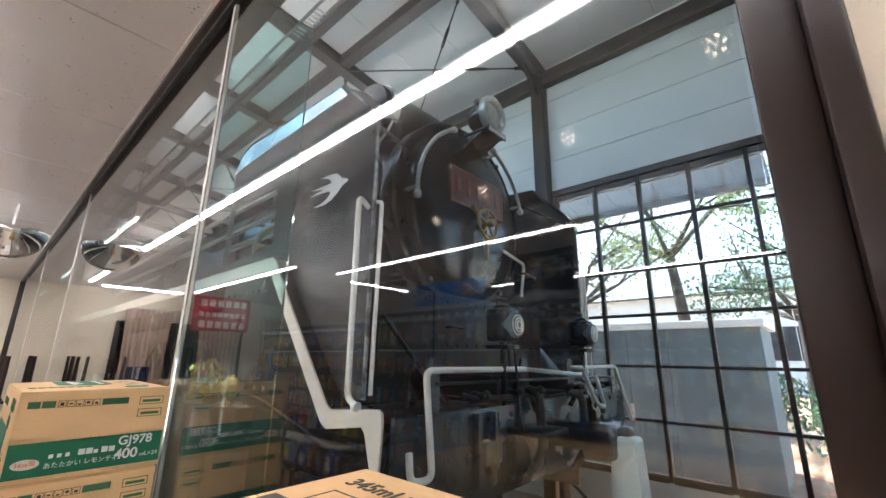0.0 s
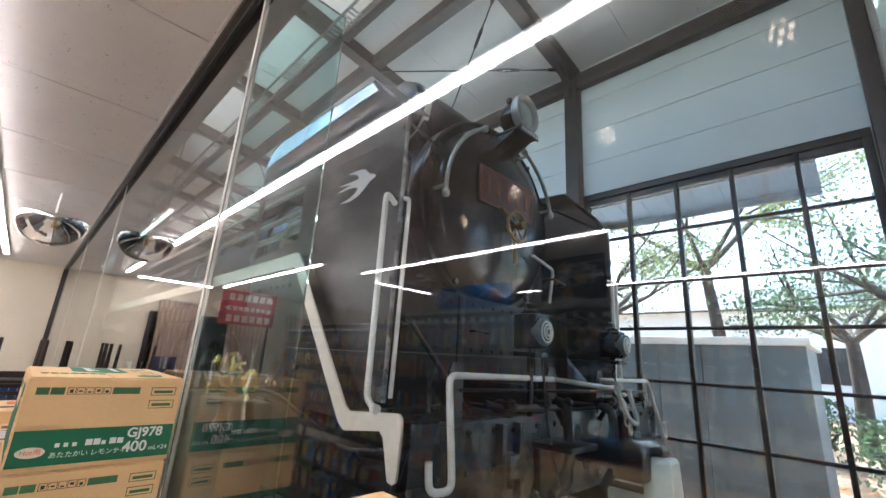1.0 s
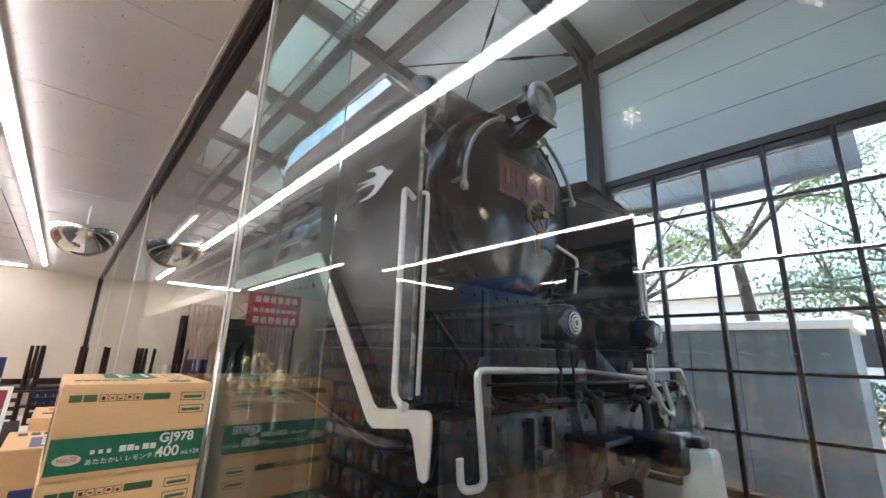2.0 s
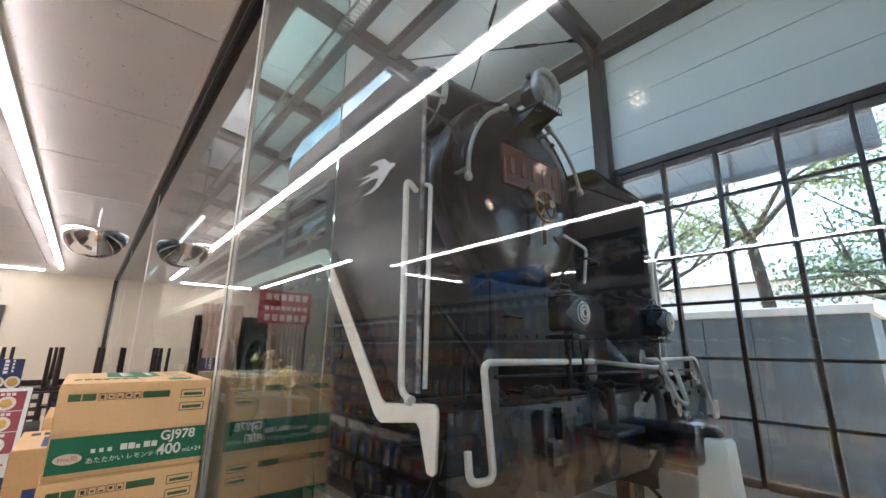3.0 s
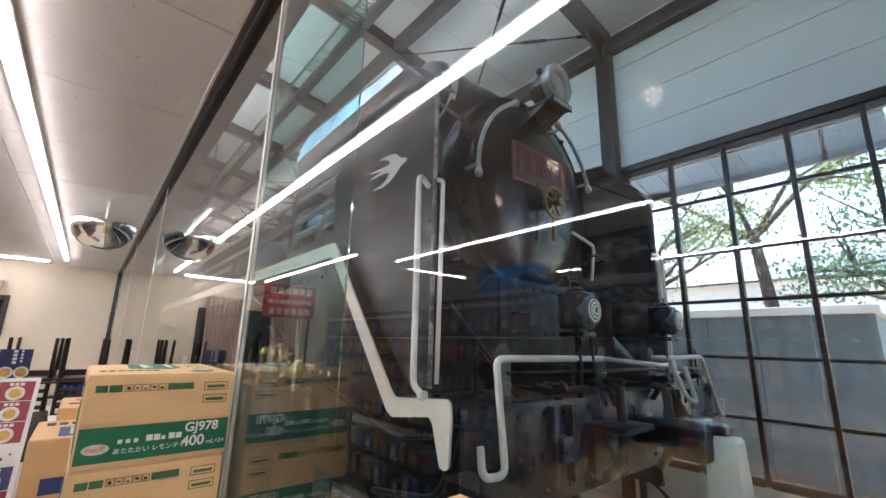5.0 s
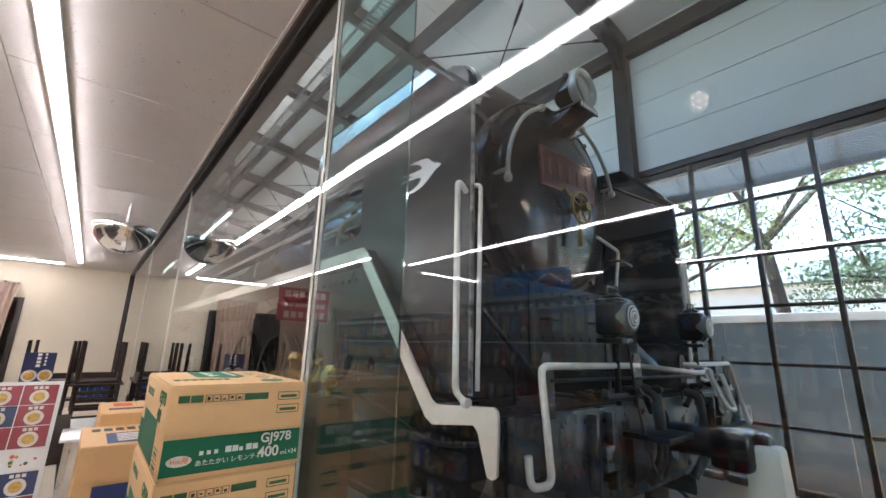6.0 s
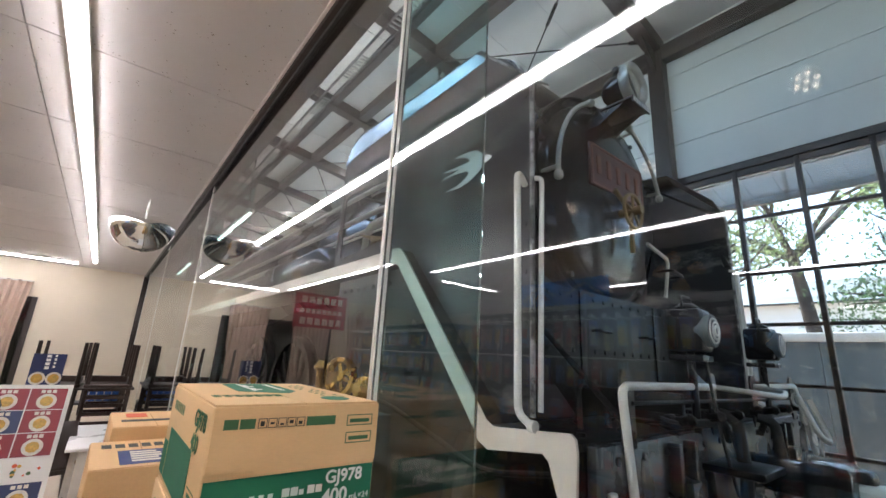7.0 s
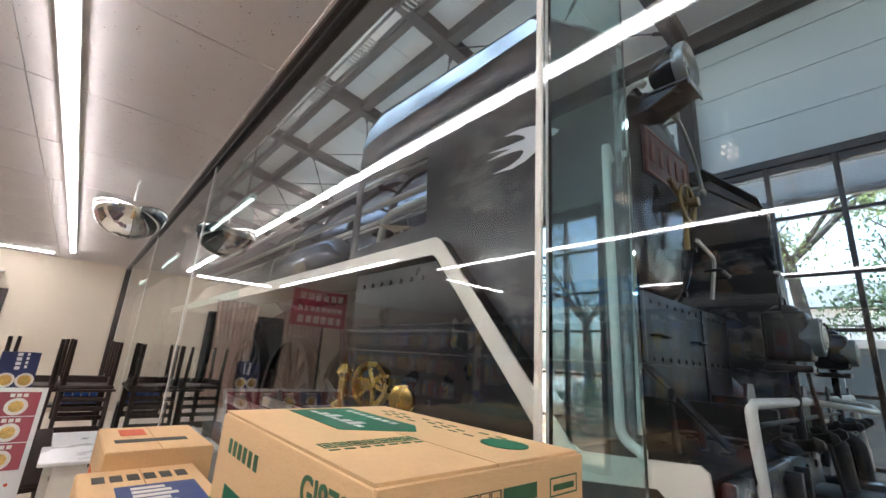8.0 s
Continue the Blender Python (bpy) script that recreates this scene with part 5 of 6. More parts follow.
# leading truck: frame, leaf springs, pipes and steps below the running board
for s, y in ((-1, 1.62), (1, 3.42)):
    part("truck_frame", slab(bmesh.new(), [(-3.3, 0.30), (-3.25, 0.46), (-2.2, 0.46), (-2.15, 0.30), (-2.5, 0.22), (-2.95, 0.22)], y - s * 0.06, y - s * 0.02), M["sooty"], loco)
    for k in range(6):
        w = 0.42 - 0.055 * k
        part("spring_leaf", boxes((-2.75 - w, -2.75 + w, y + s * 0.02 - 0.04, y + s * 0.02 + 0.04, 0.30 - 0.018 * k, 0.316 - 0.018 * k), bevel=0.003), M["sooty"], loco)
    bm = sweep(bmesh.new(), bend([(-1.5, y + s * 0.30, 0.86), (-1.6, y + s * 0.30, 0.55), (-2.4, y + s * 0.32, 0.42), (-3.6, y + s * 0.32, 0.40)], 0.12), 0.016, 8)
    part("sand_pipe", bm, M["black"], loco)
    bm = sweep(bmesh.new(), bend([(-1.95, y + s * 0.1, 0.30), (-1.7, y + s * 0.12, 0.20), (-1.55, y + s * 0.12, 0.05)], 0.1), 0.014, 8)
    part("drain_pipe", bm, M["sooty"], loco)
    bm = sweep(bmesh.new(), bend([(-1.6, y + s * 0.25, 0.80), (-1.9, y + s * 0.34, 0.75), (-2.6, y + s * 0.40, 0.95), (-3.4, y + s * 0.40, 0.95)], 0.12), 0.012, 8)
    part("oil_pipe", bm, M["sooty"], loco)
    part("foot_step", boxes((-1.62, -1.42, y + s * 0.26 - 0.09, y + s * 0.26 + 0.09, 0.44, 0.455), (-1.53, -1.51, y + s * 0.26 - 0.08, y + s * 0.26 - 0.06, 0.455, 0.92), (-1.53, -1.51, y + s * 0.26 + 0.06, y + s * 0.26 + 0.08, 0.455, 0.92), bevel=0.003), M["sooty"], loco)
part("rail_guard", boxes((-1.70, -1.60, LY - 0.56, LY - 0.50, -0.05, 0.6), (-1.70, -1.60, LY + 0.50, LY + 0.56, -0.05, 0.6), bevel=0.008), M["rust"], loco)

# rails and pit sleepers
for y in (LY - 0.53, LY + 0.53):
    bm = slab(bmesh.new(), [(y - 0.06, -0.30), (y + 0.06, -0.30), (y + 0.06, -0.285), (y + 0.01, -0.27), (y + 0.01, -0.19), (y + 0.033, -0.18), (y + 0.033, RAIL), (y - 0.033, RAIL), (y - 0.033, -0.18), (y - 0.01, -0.19), (y - 0.01, -0.27), (y - 0.06, -0.285)], -20.5, 0.4, "x")
    tagged(part("rail", bm, M["rust"], None), "worn steel rail under the locomotive", "rail", "rails of the hall")

# ---- cartons in the shop ----


def carton(name, x0, y0, z0, lx, ly, lz, label, kind="green"):
    """A printed drinks carton: body, lid flaps with their seam, printed band and marks on end and side."""
    c = thing(name, (x0 + lx / 2, y0 + ly / 2, z0), label, "carton", "cartons stacked by the glass")
    m = M["carton"] if kind == "green" else M["carton_orange"]
    x1, y1, z1 = x0 + lx, y0 + ly, z0 + lz
    part("body", boxes((x0, x1, y0, y1, z0 + 0.001, z1 - 0.003), bevel=0.004), m, c)
    # end flaps on the face towards +x: upper flap with a curved tuck
    bm = slab(bmesh.new(), [(y0 + 0.002, z1 - 0.003), (y1 - 0.002, z1 - 0.003), (y1 - 0.002, z0 + lz * 0.47), (y0 + ly * 0.79, z0 + lz * 0.47), (y0 + ly * 0.77, z0 + lz * 0.445),
                            (y0 + ly * 0.27, z0 + lz * 0.445), (y0 + ly * 0.24, z0 + lz * 0.49), (y0 + 0.002, z0 + lz * 0.49)], x1, x1 + 0.0042, "x")
    part("end_flap", bm, m, c, smooth=False)
    part("lid_flap", boxes((x0 + 0.002, x1 - 0.001, y0 + 0.003, y0 + ly / 2 - 0.001, z1 - 0.003, z1), (x0 + 0.002, x1 - 0.001, y0 + ly / 2 + 0.001, y1 - 0.003, z1 - 0.003, z1)), m, c, smooth=False)
    f = x1 + 0.0044
    if kind == "plain":
        # dark print on the lid
        lm = Matrix.Translation((x0 + 0.03, y1 - 0.055, z1 + 0.0003))
        text_part("count", "345mL×24", 0.030, lm, M["ink"], c, "dark printed count", 0.0004)
        bm = bmesh.new()
        xa, xb, ya, yb = x0 + 0.045, x0 + 0.175, y1 - 0.145, y1 - 0.075
        for q in ((xa, xb, ya, ya + 0.0015), (xa, xb, yb - 0.0015, yb), (xa, xa + 0.0015, ya, yb), (xb - 0.0015, xb, ya, yb), (xa, xb, (ya + yb) / 2, (ya + yb) / 2 + 0.0012)):
            box(bm, *q, z1 + 0.0002, z1 + 0.0007)
        part("stamp_frame", bm, M["ink"], c)
        bm = bmesh.new()
        for k in range(2):
            for i in range(5):
                box(bm, xa + 0.03 + 0.016 * i, xa + 0.041 + 0.016 * i, ya + 0.008 + 0.035 * k, ya + 0.027 + 0.035 * k, z1 + 0.0002, z1 + 0.0007)
        part("mark_bar", bm, M["ink"], c)
        bm = boxes((x0 + 0.012, x0 + 0.04, y1 - 0.14, y1 - 0.12, z1 + 0.0002, z1 + 0.0007), (x0 + 0.012, x0 + 0.04, y1 - 0.17, y1 - 0.15, z1 + 0.0002, z1 + 0.0007), (x0 + 0.05, x0 + 0.16, y1 - 0.165, y1 - 0.153, z1 + 0.0002, z1 + 0.0007))
        part("mark_bar", bm, M["ink"], c)
        return c
    if kind == "navy":
        part("print_block", boxes((x0 + 0.17, x1 - 0.03, y0 + 0.07, y1 - 0.03, z1, z1 + 0.0006)), M["blueink"], c)
        bm = bmesh.new()
        for i in range(6):
            box(bm, x0 + 0.06, x0 + 0.12, y0 + 0.03 + 0.036 * i, y0 + 0.056 + 0.036 * i, z1 + 0.0001, z1 + 0.0006)
        part("mark_bar", bm, M["ink"], c)
        bm = bmesh.new()
        for i in range(5):
            box(bm, x0 + 0.19 + 0.03 * i, x0 + 0.21 + 0.03 * i, y0 + 0.10, y0 + 0.17 + 0.01 * (i % 3), z1 + 0.0007, z1 + 0.0011)
        part("mark_bar", bm, M["bowl"], c)
        part("print_block", boxes((f, f + 0.0005, y0 + 0.05, y1 - 0.05, z0 + 0.03, z0 + 0.08)), M["blueink"], c)
        return c
    if kind != "green":
        part("print_block", boxes((x0 + 0.05, x0 + 0.16, y0 + 0.05, y0 + 0.12, z1, z1 + 0.0006)), M["redink"], c)
        part("print_block", boxes((x0 + 0.22, x0 + 0.27, y0 + 0.03, y1 - 0.05, z1, z1 + 0.0006)), M["ink"], c)
        part("print_block", boxes((f, f + 0.0005, y0 + 0.02, y0 + 0.1, z0 + 0.08, z0 + 0.12)), M["redink"], c)
        part("print_block", boxes((x0 + 0.03, x1 - 0.1, y0 - 0.0006, y0, z0 + 0.03, z0 + 0.1)), M["redink"], c)
        return c
    # green band round the lower half
    band = part("printed_band", boxes((x1 + 0.0002, x1 + 0.0011, y0 + 0.003, y1 - 0.003, z0 + 0.012, z0 + lz * 0.435)), M["green"], c, "deep green printed band")
    part("printed_band", boxes((x0 + 0.06, x1 - 0.10, y0 - 0.0009, y0, z0 + 0.012, z0 + lz * 0.56)), M["green"], c, "deep green printed band")
    part("printed_band", boxes((x0 + 0.004, x0 + 0.05, y0 - 0.0009, y0, z0 + 0.012, z0 + lz * 0.40)), M["green"], c, "deep green printed band")

    def on_end(y, z):
        return Matrix.Translation((x1 + 0.0016, y, z)) @ Matrix(((0, 0, 1, 0), (1, 0, 0, 0), (0, 1, 0, 0), (0, 0, 0, 1)))

    def on_side(x, z):
        return Matrix.Translation((x, y0 - 0.0012, z)) @ Matrix(((1, 0, 0, 0), (0, 0, -1, 0), (0, 1, 0, 0), (0, 0, 0, 1)))
    text_part("code", "GJ978", 0.027, on_end(y0 + 0.185, z0 + 0.056), M["paper"], c, "white printed code", 0.0006)
    text_part("count", "400", 0.030, on_end(y0 + 0.182, z0 + 0.026), M["paper"], c, "white printed count", 0.0006)
    text_part("count", "mL×24", 0.013, on_end(y0 + 0.231, z0 + 0.026), M["paper"], c, "white printed count")
    text_part("product_line", "あたたかい レモンティー", 0.0125, on_end(y0 + 0.062, z0 + 0.026), M["paper"], c, "white printed words")
    # product mark above it as plain bars
    bm = bmesh.new()
    for i, w in enumerate((0.009, 0.009, 0.009, 0.0, 0.014, 0.014, 0.009, 0.014, 0.013)):
        if w:
            box(bm, x1 + 0.0013, x1 + 0.0018, y0 + 0.068 + 0.0135 * i - (0.0 if i < 4 else 0.006), y0 + 0.068 + 0.0135 * i + w * 0.82 - (0.0 if i < 4 else 0.006), z0 + 0.045, z0 + 0.045 + w * 0.85)
    part("mark_bar", bm, M["paper"], c, "white plain product marks")
    bm = lathe(bmesh.new(), [(0, 0.5), (0.0006, 0.5)], (0, 0, 0), (1, 0, 0), 28)
    bmesh.ops.scale(bm, vec=(1, 0.044, 0.02), verts=bm.verts)
    bmesh.ops.translate(bm, vec=(x1 + 0.0012, y0 + 0.034, z0 + 0.038), verts=bm.verts)
    oval = part("oval_mark", bm, M["bowl"], c, "pale oval mark")
    text_part("oval_word", "Hot用", 0.012, on_end(y0 + 0.0185, z0 + 0.0345) @ Matrix.Translation((0, 0, 0.001)), M["redink"], oval)
    # handling marks on the flap
    z = z1 - 0.028
    for a, b in ((0.016, 0.036), (0.038, 0.060), (0.140, 0.190)):
        bmm = boxes((f, f + 0.0004, y0 + a * 1.0, y0 + b, z - 0.006, z + 0.008))
        part("handling_mark", bmm, M["greenink"], c)
    bm = bmesh.new()
    for i in range(5):
        y = y0 + 0.064 + i * 0.0148
        for q in ((y, y + 0.0135, z - 0.006, z - 0.005), (y, y + 0.0135, z + 0.007, z + 0.008), (y, y + 0.001, z - 0.005, z + 0.007), (y + 0.0125, y + 0.0135, z - 0.005, z + 0.007), (y + 0.0035, y + 0.0095, z - 0.003 + 0.002 * (i % 2), z + 0.004 - 0.002 * (i % 3))):
            box(bm, f, f + 0.0004, *q)
    part("handling_mark", bm, M["ink"], c)
    for zz in (z - 0.002, z - 0.030):
        ya, yb = y0 + ly * 0.77, y0 + ly * 0.95
        bm = bmesh.new()
        for q in ((ya, yb, zz - 0.008, zz - 0.0065), (ya, yb, zz + 0.0085, zz + 0.010), (ya, ya + 0.0015, zz - 0.0065, zz + 0.0085), (yb - 0.0015, yb, zz - 0.0065, zz + 0.0085), (ya + 0.006, yb - 0.006, zz - 0.003, zz + 0.003)):
            box(bm, f, f + 0.0004, *q)
        part("stamp_frame", bm, M["greenink"], c)
    # long side
    text_part("code", "GJ978", 0.036, on_side(x1 - 0.115, z1 - 0.042), M["greenink"], c, "green printed code", 0.0005)
    text_part("count", "400", 0.036, on_side(x1 - 0.115, z1 - 0.078), M["greenink"], c, "green printed count", 0.0005)
    bm = bmesh.new()
    for i in range(2):
        zz = z0 + 0.045 - 0.025 * i
        for q in ((x1 - 0.085, x1 - 0.03, zz - 0.008, zz - 0.0065), (x1 - 0.085, x1 - 0.03, zz + 0.0085, zz + 0.01), (x1 - 0.078, x1 - 0.037, zz - 0.003, zz + 0.003)):
            box(bm, q[0], q[1], y0 - 0.0006, y0 - 0.0001, q[2], q[3])
    for i in range(6):
        box(bm, x0 + 0.05 + 0.020 * i, x0 + 0.062 + 0.020 * i, y0 - 0.0006, y0 - 0.0001, z1 - 0.045, z1 - 0.028)
    part("handling_mark", bm, M["greenink"], c)
    # lid print
    o = [(x0 + 0.02, y0 + 0.085), (x0 + 0.02, y1 - 0.085), (x0 + 0.20, y1 - 0.085), (x0 + 0.235, y1 - 0.11), (x0 + 0.22, y0 + 0.13), (x0 + 0.19, y0 + 0.08)]
    lid = part("lid_print", slab(bmesh.new(), o, z1 + 0.0002, z1 + 0.0008, "z"), M["green"], c, "green printed patch", smooth=False)
    bm = bmesh.new()
    for i in range(7):
        box(bm, x0 + 0.04 + 0.022 * i, x0 + 0.056 + 0.022 * i, y0 + 0.11, y0 + 0.118 + 0.008 * (i % 3), z1 + 0.0009, z1 + 0.0013)
        box(bm, x0 + 0.05 + 0.02 * i, x0 + 0.062 + 0.02 * i, y1 - 0.11, y1 - 0.10, z1 + 0.0009, z1 + 0.0013)
    part("mark_bar", bm, M["paper"], lid)
    bm = bmesh.new()
    for i in range(9):
        for k in range(3):
            if (i * 7 + k * 3) % 4:
                box(bm, x0 + 0.06 + 0.03 * i, x0 + 0.076 + 0.03 * i, y1 - 0.062 + 0.014 * k, y1 - 0.0585 + 0.014 * k, z1 + 0.0002, z1 + 0.0007)
    for i in range(7):
        ya = y0 + 0.02 + 0.017 * i
        for q in ((0.258, 0.260, 0, 0.014), (0.276, 0.278, 0, 0.014), (0.260, 0.276, 0, 0.0015), (0.260, 0.276, 0.0125, 0.014), (0.264, 0.272, 0.004, 0.010)):
            box(bm, x0 + q[0], x0 + q[1], ya + q[2], ya + q[3], z1 + 0.0002, z1 + 0.0007)
        box(bm, x0 + 0.285, x0 + 0.289, ya, ya + 0.011, z1 + 0.0002, z1 + 0.0007)
    part("lid_mark", bm, M["greenink"], c)
    bm = lathe(bmesh.new(), [(0, 0.5), (0.0006, 0.5)], (0, 0, 0), (0, 0, 1), 28)
    bmesh.ops.scale(bm, vec=(0.06, 0.05, 1), verts=bm.verts)
    bmesh.ops.translate(bm, vec=(x1 - 0.06, y1 - 0.06, z1 + 0.0003), verts=bm.verts)
    part("oval_mark", bm, M["green"], c)
    return c


BX, BY, BH = 0.396, 0.275, 0.181
TOP = 1.118
for k in range(6):
    j = random.uniform(-0.004, 0.004)
    carton("carton", -1.262 - BX + j, 0.084 + random.uniform(-0.003, 0.003), TOP - BH * (k + 1), BX, BY, BH, "tan drinks carton with green band, stacked by the glass")
tagged(part("pallet", boxes((-1.7, -1.22, 0.05, 0.37, 0.0, 0.03), bevel=0.003), M["rust"], None), "low board under the stacked cartons", "pallet")
# stack below the camera's start
for k in range(6):
    c = carton("carton", -0.43, 0.075, 1.07 - 0.176 * (k + 1), 0.38, 0.27, 0.176, "tan drinks carton with dark print, stacked by the post", "plain")
# stack behind
for x, y, top, n, kd in ((-2.47, 0.03, 0.905, 4, "orange"), (-2.08, -0.02, 0.86, 4, "navy")):
    for k in range(n):
        carton("carton", x - 0.40, y, top - 0.2 * (k + 1), 0.39, 0.27, 0.2, "orange-tan carton with red print in a low stack" if kd == "orange" else "tan carton with a navy printed patch in a low stack", kd)
tagged(part("pallet", boxes((-2.9, -1.69, -0.03, 0.36, 0.0, 0.06), bevel=0.003), M["rust"], None), "low board under orange cartons", "pallet")

# ---- shop furniture and goods ----
MX, MY, MZ = -4.97, 0.03, 2.19
mc = thing("dome_mirror", (MX, MY, CEIL), "large convex security mirror hung from the ceiling", "mirror")
dome = [(0.235 * math.sin(math.pi / 2 * i / 14), 0.243 * math.cos(math.pi / 2 * i / 14)) for i in range(15)]
bm = lathe(bmesh.new(), [(-0.045, 0.001), (-0.045, 0.10), (-0.03, 0.19), (-0.012, 0.236)] + dome, (MX, MY, MZ), (0, 0, -1), 56)
part("mirror_dome", bm, M["mirror"], mc)
bm = rod(bmesh.new(), (MX, MY, CEIL - 0.004), (MX, MY, MZ + 0.04), 0.009, 12)
rod(bm, (MX - 0.07, MY, CEIL - 0.006), (MX + 0.07, MY, CEIL - 0.006), 0.006, 8)
part("stem", bm, M["paper"], mc)

# menu board leaning back on its frame
mb_t = thing("menu_board", (-4.5, -0.65, 0), "white leaning menu board with crimson and navy dish pictures", "menu board")
# local: x up the board, y sideways, z out of it
up_v, out_v = Vector((-0.46, 0, 0.888)).normalized(), Vector((0.888, 0, 0.46)).normalized()


def on_board(u, v, w):
    """u down the board, v to the side away from the glass, w out of the board."""
    return Vector((-4.80, -0.15, 0.86)) - up_v * u + Vector((0, -v, 0)) + out_v * w


def board_box(bm, u0, u1, v0, v1, w0, w1):
    vs = [bm.verts.new(on_board(u, v, w)) for u in (u0, u1) for v in (v0, v1) for w in (w0, w1)]
    for f in ((0, 1, 3, 2), (4, 5, 7, 6), (0, 1, 5, 4), (2, 3, 7, 6), (0, 2, 6, 4), (1, 3, 7, 5)):
        bm.faces.new([vs[i] for i in f])


bm = bmesh.new()
board_box(bm, 0, 0.96, 0, 1.05, -0.03, 0)
part("panel", bm, M["paper"], mb_t, smooth=False)
bm = bmesh.new()
rod(bm, on_board(0.1, 0.1, -0.03), (-5.05, -0.32, 0.0), 0.015, 8)
rod(bm, on_board(0.1, 0.95, -0.03), (-5.05, -1.17, 0.0), 0.015, 8)
part("rear_leg", bm, M["shelf"], mb_t)
for r in range(6):
    for c in range(5):
        u, v = 0.03 + 0.155 * r, 0.025 + 0.203 * c
        bm = bmesh.new()
        board_box(bm, u, u + 0.149, v, v + 0.196, 0.001, 0.003)
        kind = "paper" if r == 3 else ("navy" if (r * 2 + c) % 5 == 3 else "crimson")
        cell = part("dish_picture", bm, M[kind], mb_t, "printed dish picture", smooth=False)
        if r == 3:
            for k in range(9):
                o = on_board(u + random.uniform(0.02, 0.13), v + random.uniform(0.02, 0.17), 0.004)
                b = lathe(bmesh.new(), [(0, random.uniform(0.006, 0.013)), (0.001, 0.006)], o, out_v, 12)
                part("small_print", b, M[("food", "redink", "leaf")[k % 3]], cell)
            continue
        o = on_board(u + 0.092, v + 0.10, 0.004)
        part("bowl_print", lathe(bmesh.new(), [(0, 0.054), (0.001, 0.054)], o, out_v, 24), M["bowl"], cell)
        part("food_print", lathe(bmesh.new(), [(0.0015, 0.036), (0.0025, 0.032)], o, out_v, 9), M["food"], cell)
        bm = bmesh.new()
        for k in range(3):
            board_box(bm, u + 0.010, u + 0.032, v + 0.06 + 0.03 * k, v + 0.082 + 0.03 * k, 0.003, 0.004)
        part("mark_bar", bm, M["bowl"], cell)

ps = thing("table_poster", (-4.85, -0.33, 0.86), "small navy poster with dish pictures standing upright", "poster")
part("sheet", boxes((-4.87, -4.855, -0.42, -0.235, 0.0, 1.075)), M["navy"], ps, smooth=False)
for y in (-0.37, -0.28):
    part("bowl_print", lathe(bmesh.new(), [(0, 0.045), (0.001, 0.045)], (-4.8545, y, 0.90), (1, 0, 0), 20), M["bowl"], ps)
    part("food_print", lathe(bmesh.new(), [(0.0012, 0.032), (0.002, 0.03)], (-4.8545, y, 0.90), (1, 0, 0), 20), M["food"], ps)
bm = bmesh.new()
for k in range(4):
    box(bm, -4.855, -4.854, -0.345, -0.32, 0.965 + 0.028 * k, 0.985 + 0.028 * k)
    box(bm, -4.855, -4.854, -0.30, -0.287, 0.975 + 0.026 * k, 0.992 + 0.026 * k)
part("mark_bar", bm, M["paper"], ps)


def table(name, x0, x1, y0, y1, z, m, label):
    t = thing(name, ((x0 + x1) / 2, (y0 + y1) / 2, 0), label, "table")
    part("tabletop", boxes((x0, x1, y0, y1, z - 0.02, z), bevel=0.005), m, t)
    for x in (x0 + 0.05, x1 - 0.05):
        for y in (y0 + 0.05, y1 - 0.05):
            part("leg", boxes((x - 0.02, x + 0.02, y - 0.02, y + 0.02, 0, z - 0.02)), M["steel"] if m is M["table"] else m, t)
    return t


table("low_table", -5.3, -4.32, -0.10, 0.28, 0.5, M["table"], "white laminate low table")
table("dining_table", -7.3, -6.35, -0.35, 0.33, 0.70, M["chair"], "dark dining table with upturned chairs on top")


def chair():
    """A dark wooden chair with slatted back, standing at the origin, facing +x."""
    c = thing("dining_chair", (0, 0, 0), "dark wooden dining chair with ladder back, upturned on a table", "chair", "upturned chairs")
    part("seat", boxes((-0.21, 0.21, -0.21, 0.21, 0.42, 0.455), bevel=0.012), M["chair"], c)
    part("seat_frame", boxes((-0.19, 0.19, -0.19, -0.165, 0.36, 0.42), (-0.19, 0.19, 0.165, 0.19, 0.36, 0.42), (0.165, 0.19, -0.165, 0.165, 0.36, 0.42)), M["chair"], c)
    for y in (-0.18, 0.18):
        bm = rod(bmesh.new(), (0.175, y, 0.36), (0.19, y, 0), 0.021, 8, 0.015)
        part("leg", bm, M["chair"], c)
        bm = rod(bmesh.new(), (-0.18, y, 0.42), (-0.235, y, 0), 0.022, 8, 0.016)
        part("leg", bm, M["chair"], c)
        bm = rod(bmesh.new(), (-0.19, y, 0.44), (-0.27, y, 0.84), 0.021, 8, 0.017)
        part("back_post", bm, M["chair"], c)
    for z in (0.55, 0.63, 0.71, 0.80):
        x = -0.19 - 0.08 * (z - 0.44) / 0.4
        part("back_rail", boxes((x - 0.011, x + 0.011, -0.17, 0.17, z - 0.02, z + 0.02 + (0.025 if z > 0.75 else 0)), bevel=0.004), M["chair"], c)
    return c


ch = chair()
flip = pose(0, 0, 0, 180, 0, 0)
ch.matrix_basis = Matrix.Translation((-6.60, 0.10, 0.70 + 0.455)) @ pose(0, 0, 0, 0, 0, 180) @ flip
for m in (Matrix.Translation((-7.05, 0.08, 1.155)) @ pose(0, 0, 0, 0, 0, 0) @ flip,
          Matrix.Translation((-6.62, -0.33, 1.155)) @ pose(0, 0, 0, 0, 0, 176) @ flip):
    copy_thing(ch, m)
lean = copy_thing(ch, Matrix.Translation((-5.02, -0.26, 0.10)) @ pose(0, 0, 0, 0, 38, 0) @ pose(0, 0, 0, 0, 0, 95))
tagged(lean, "dark wooden dining chair leaning beside the low table")

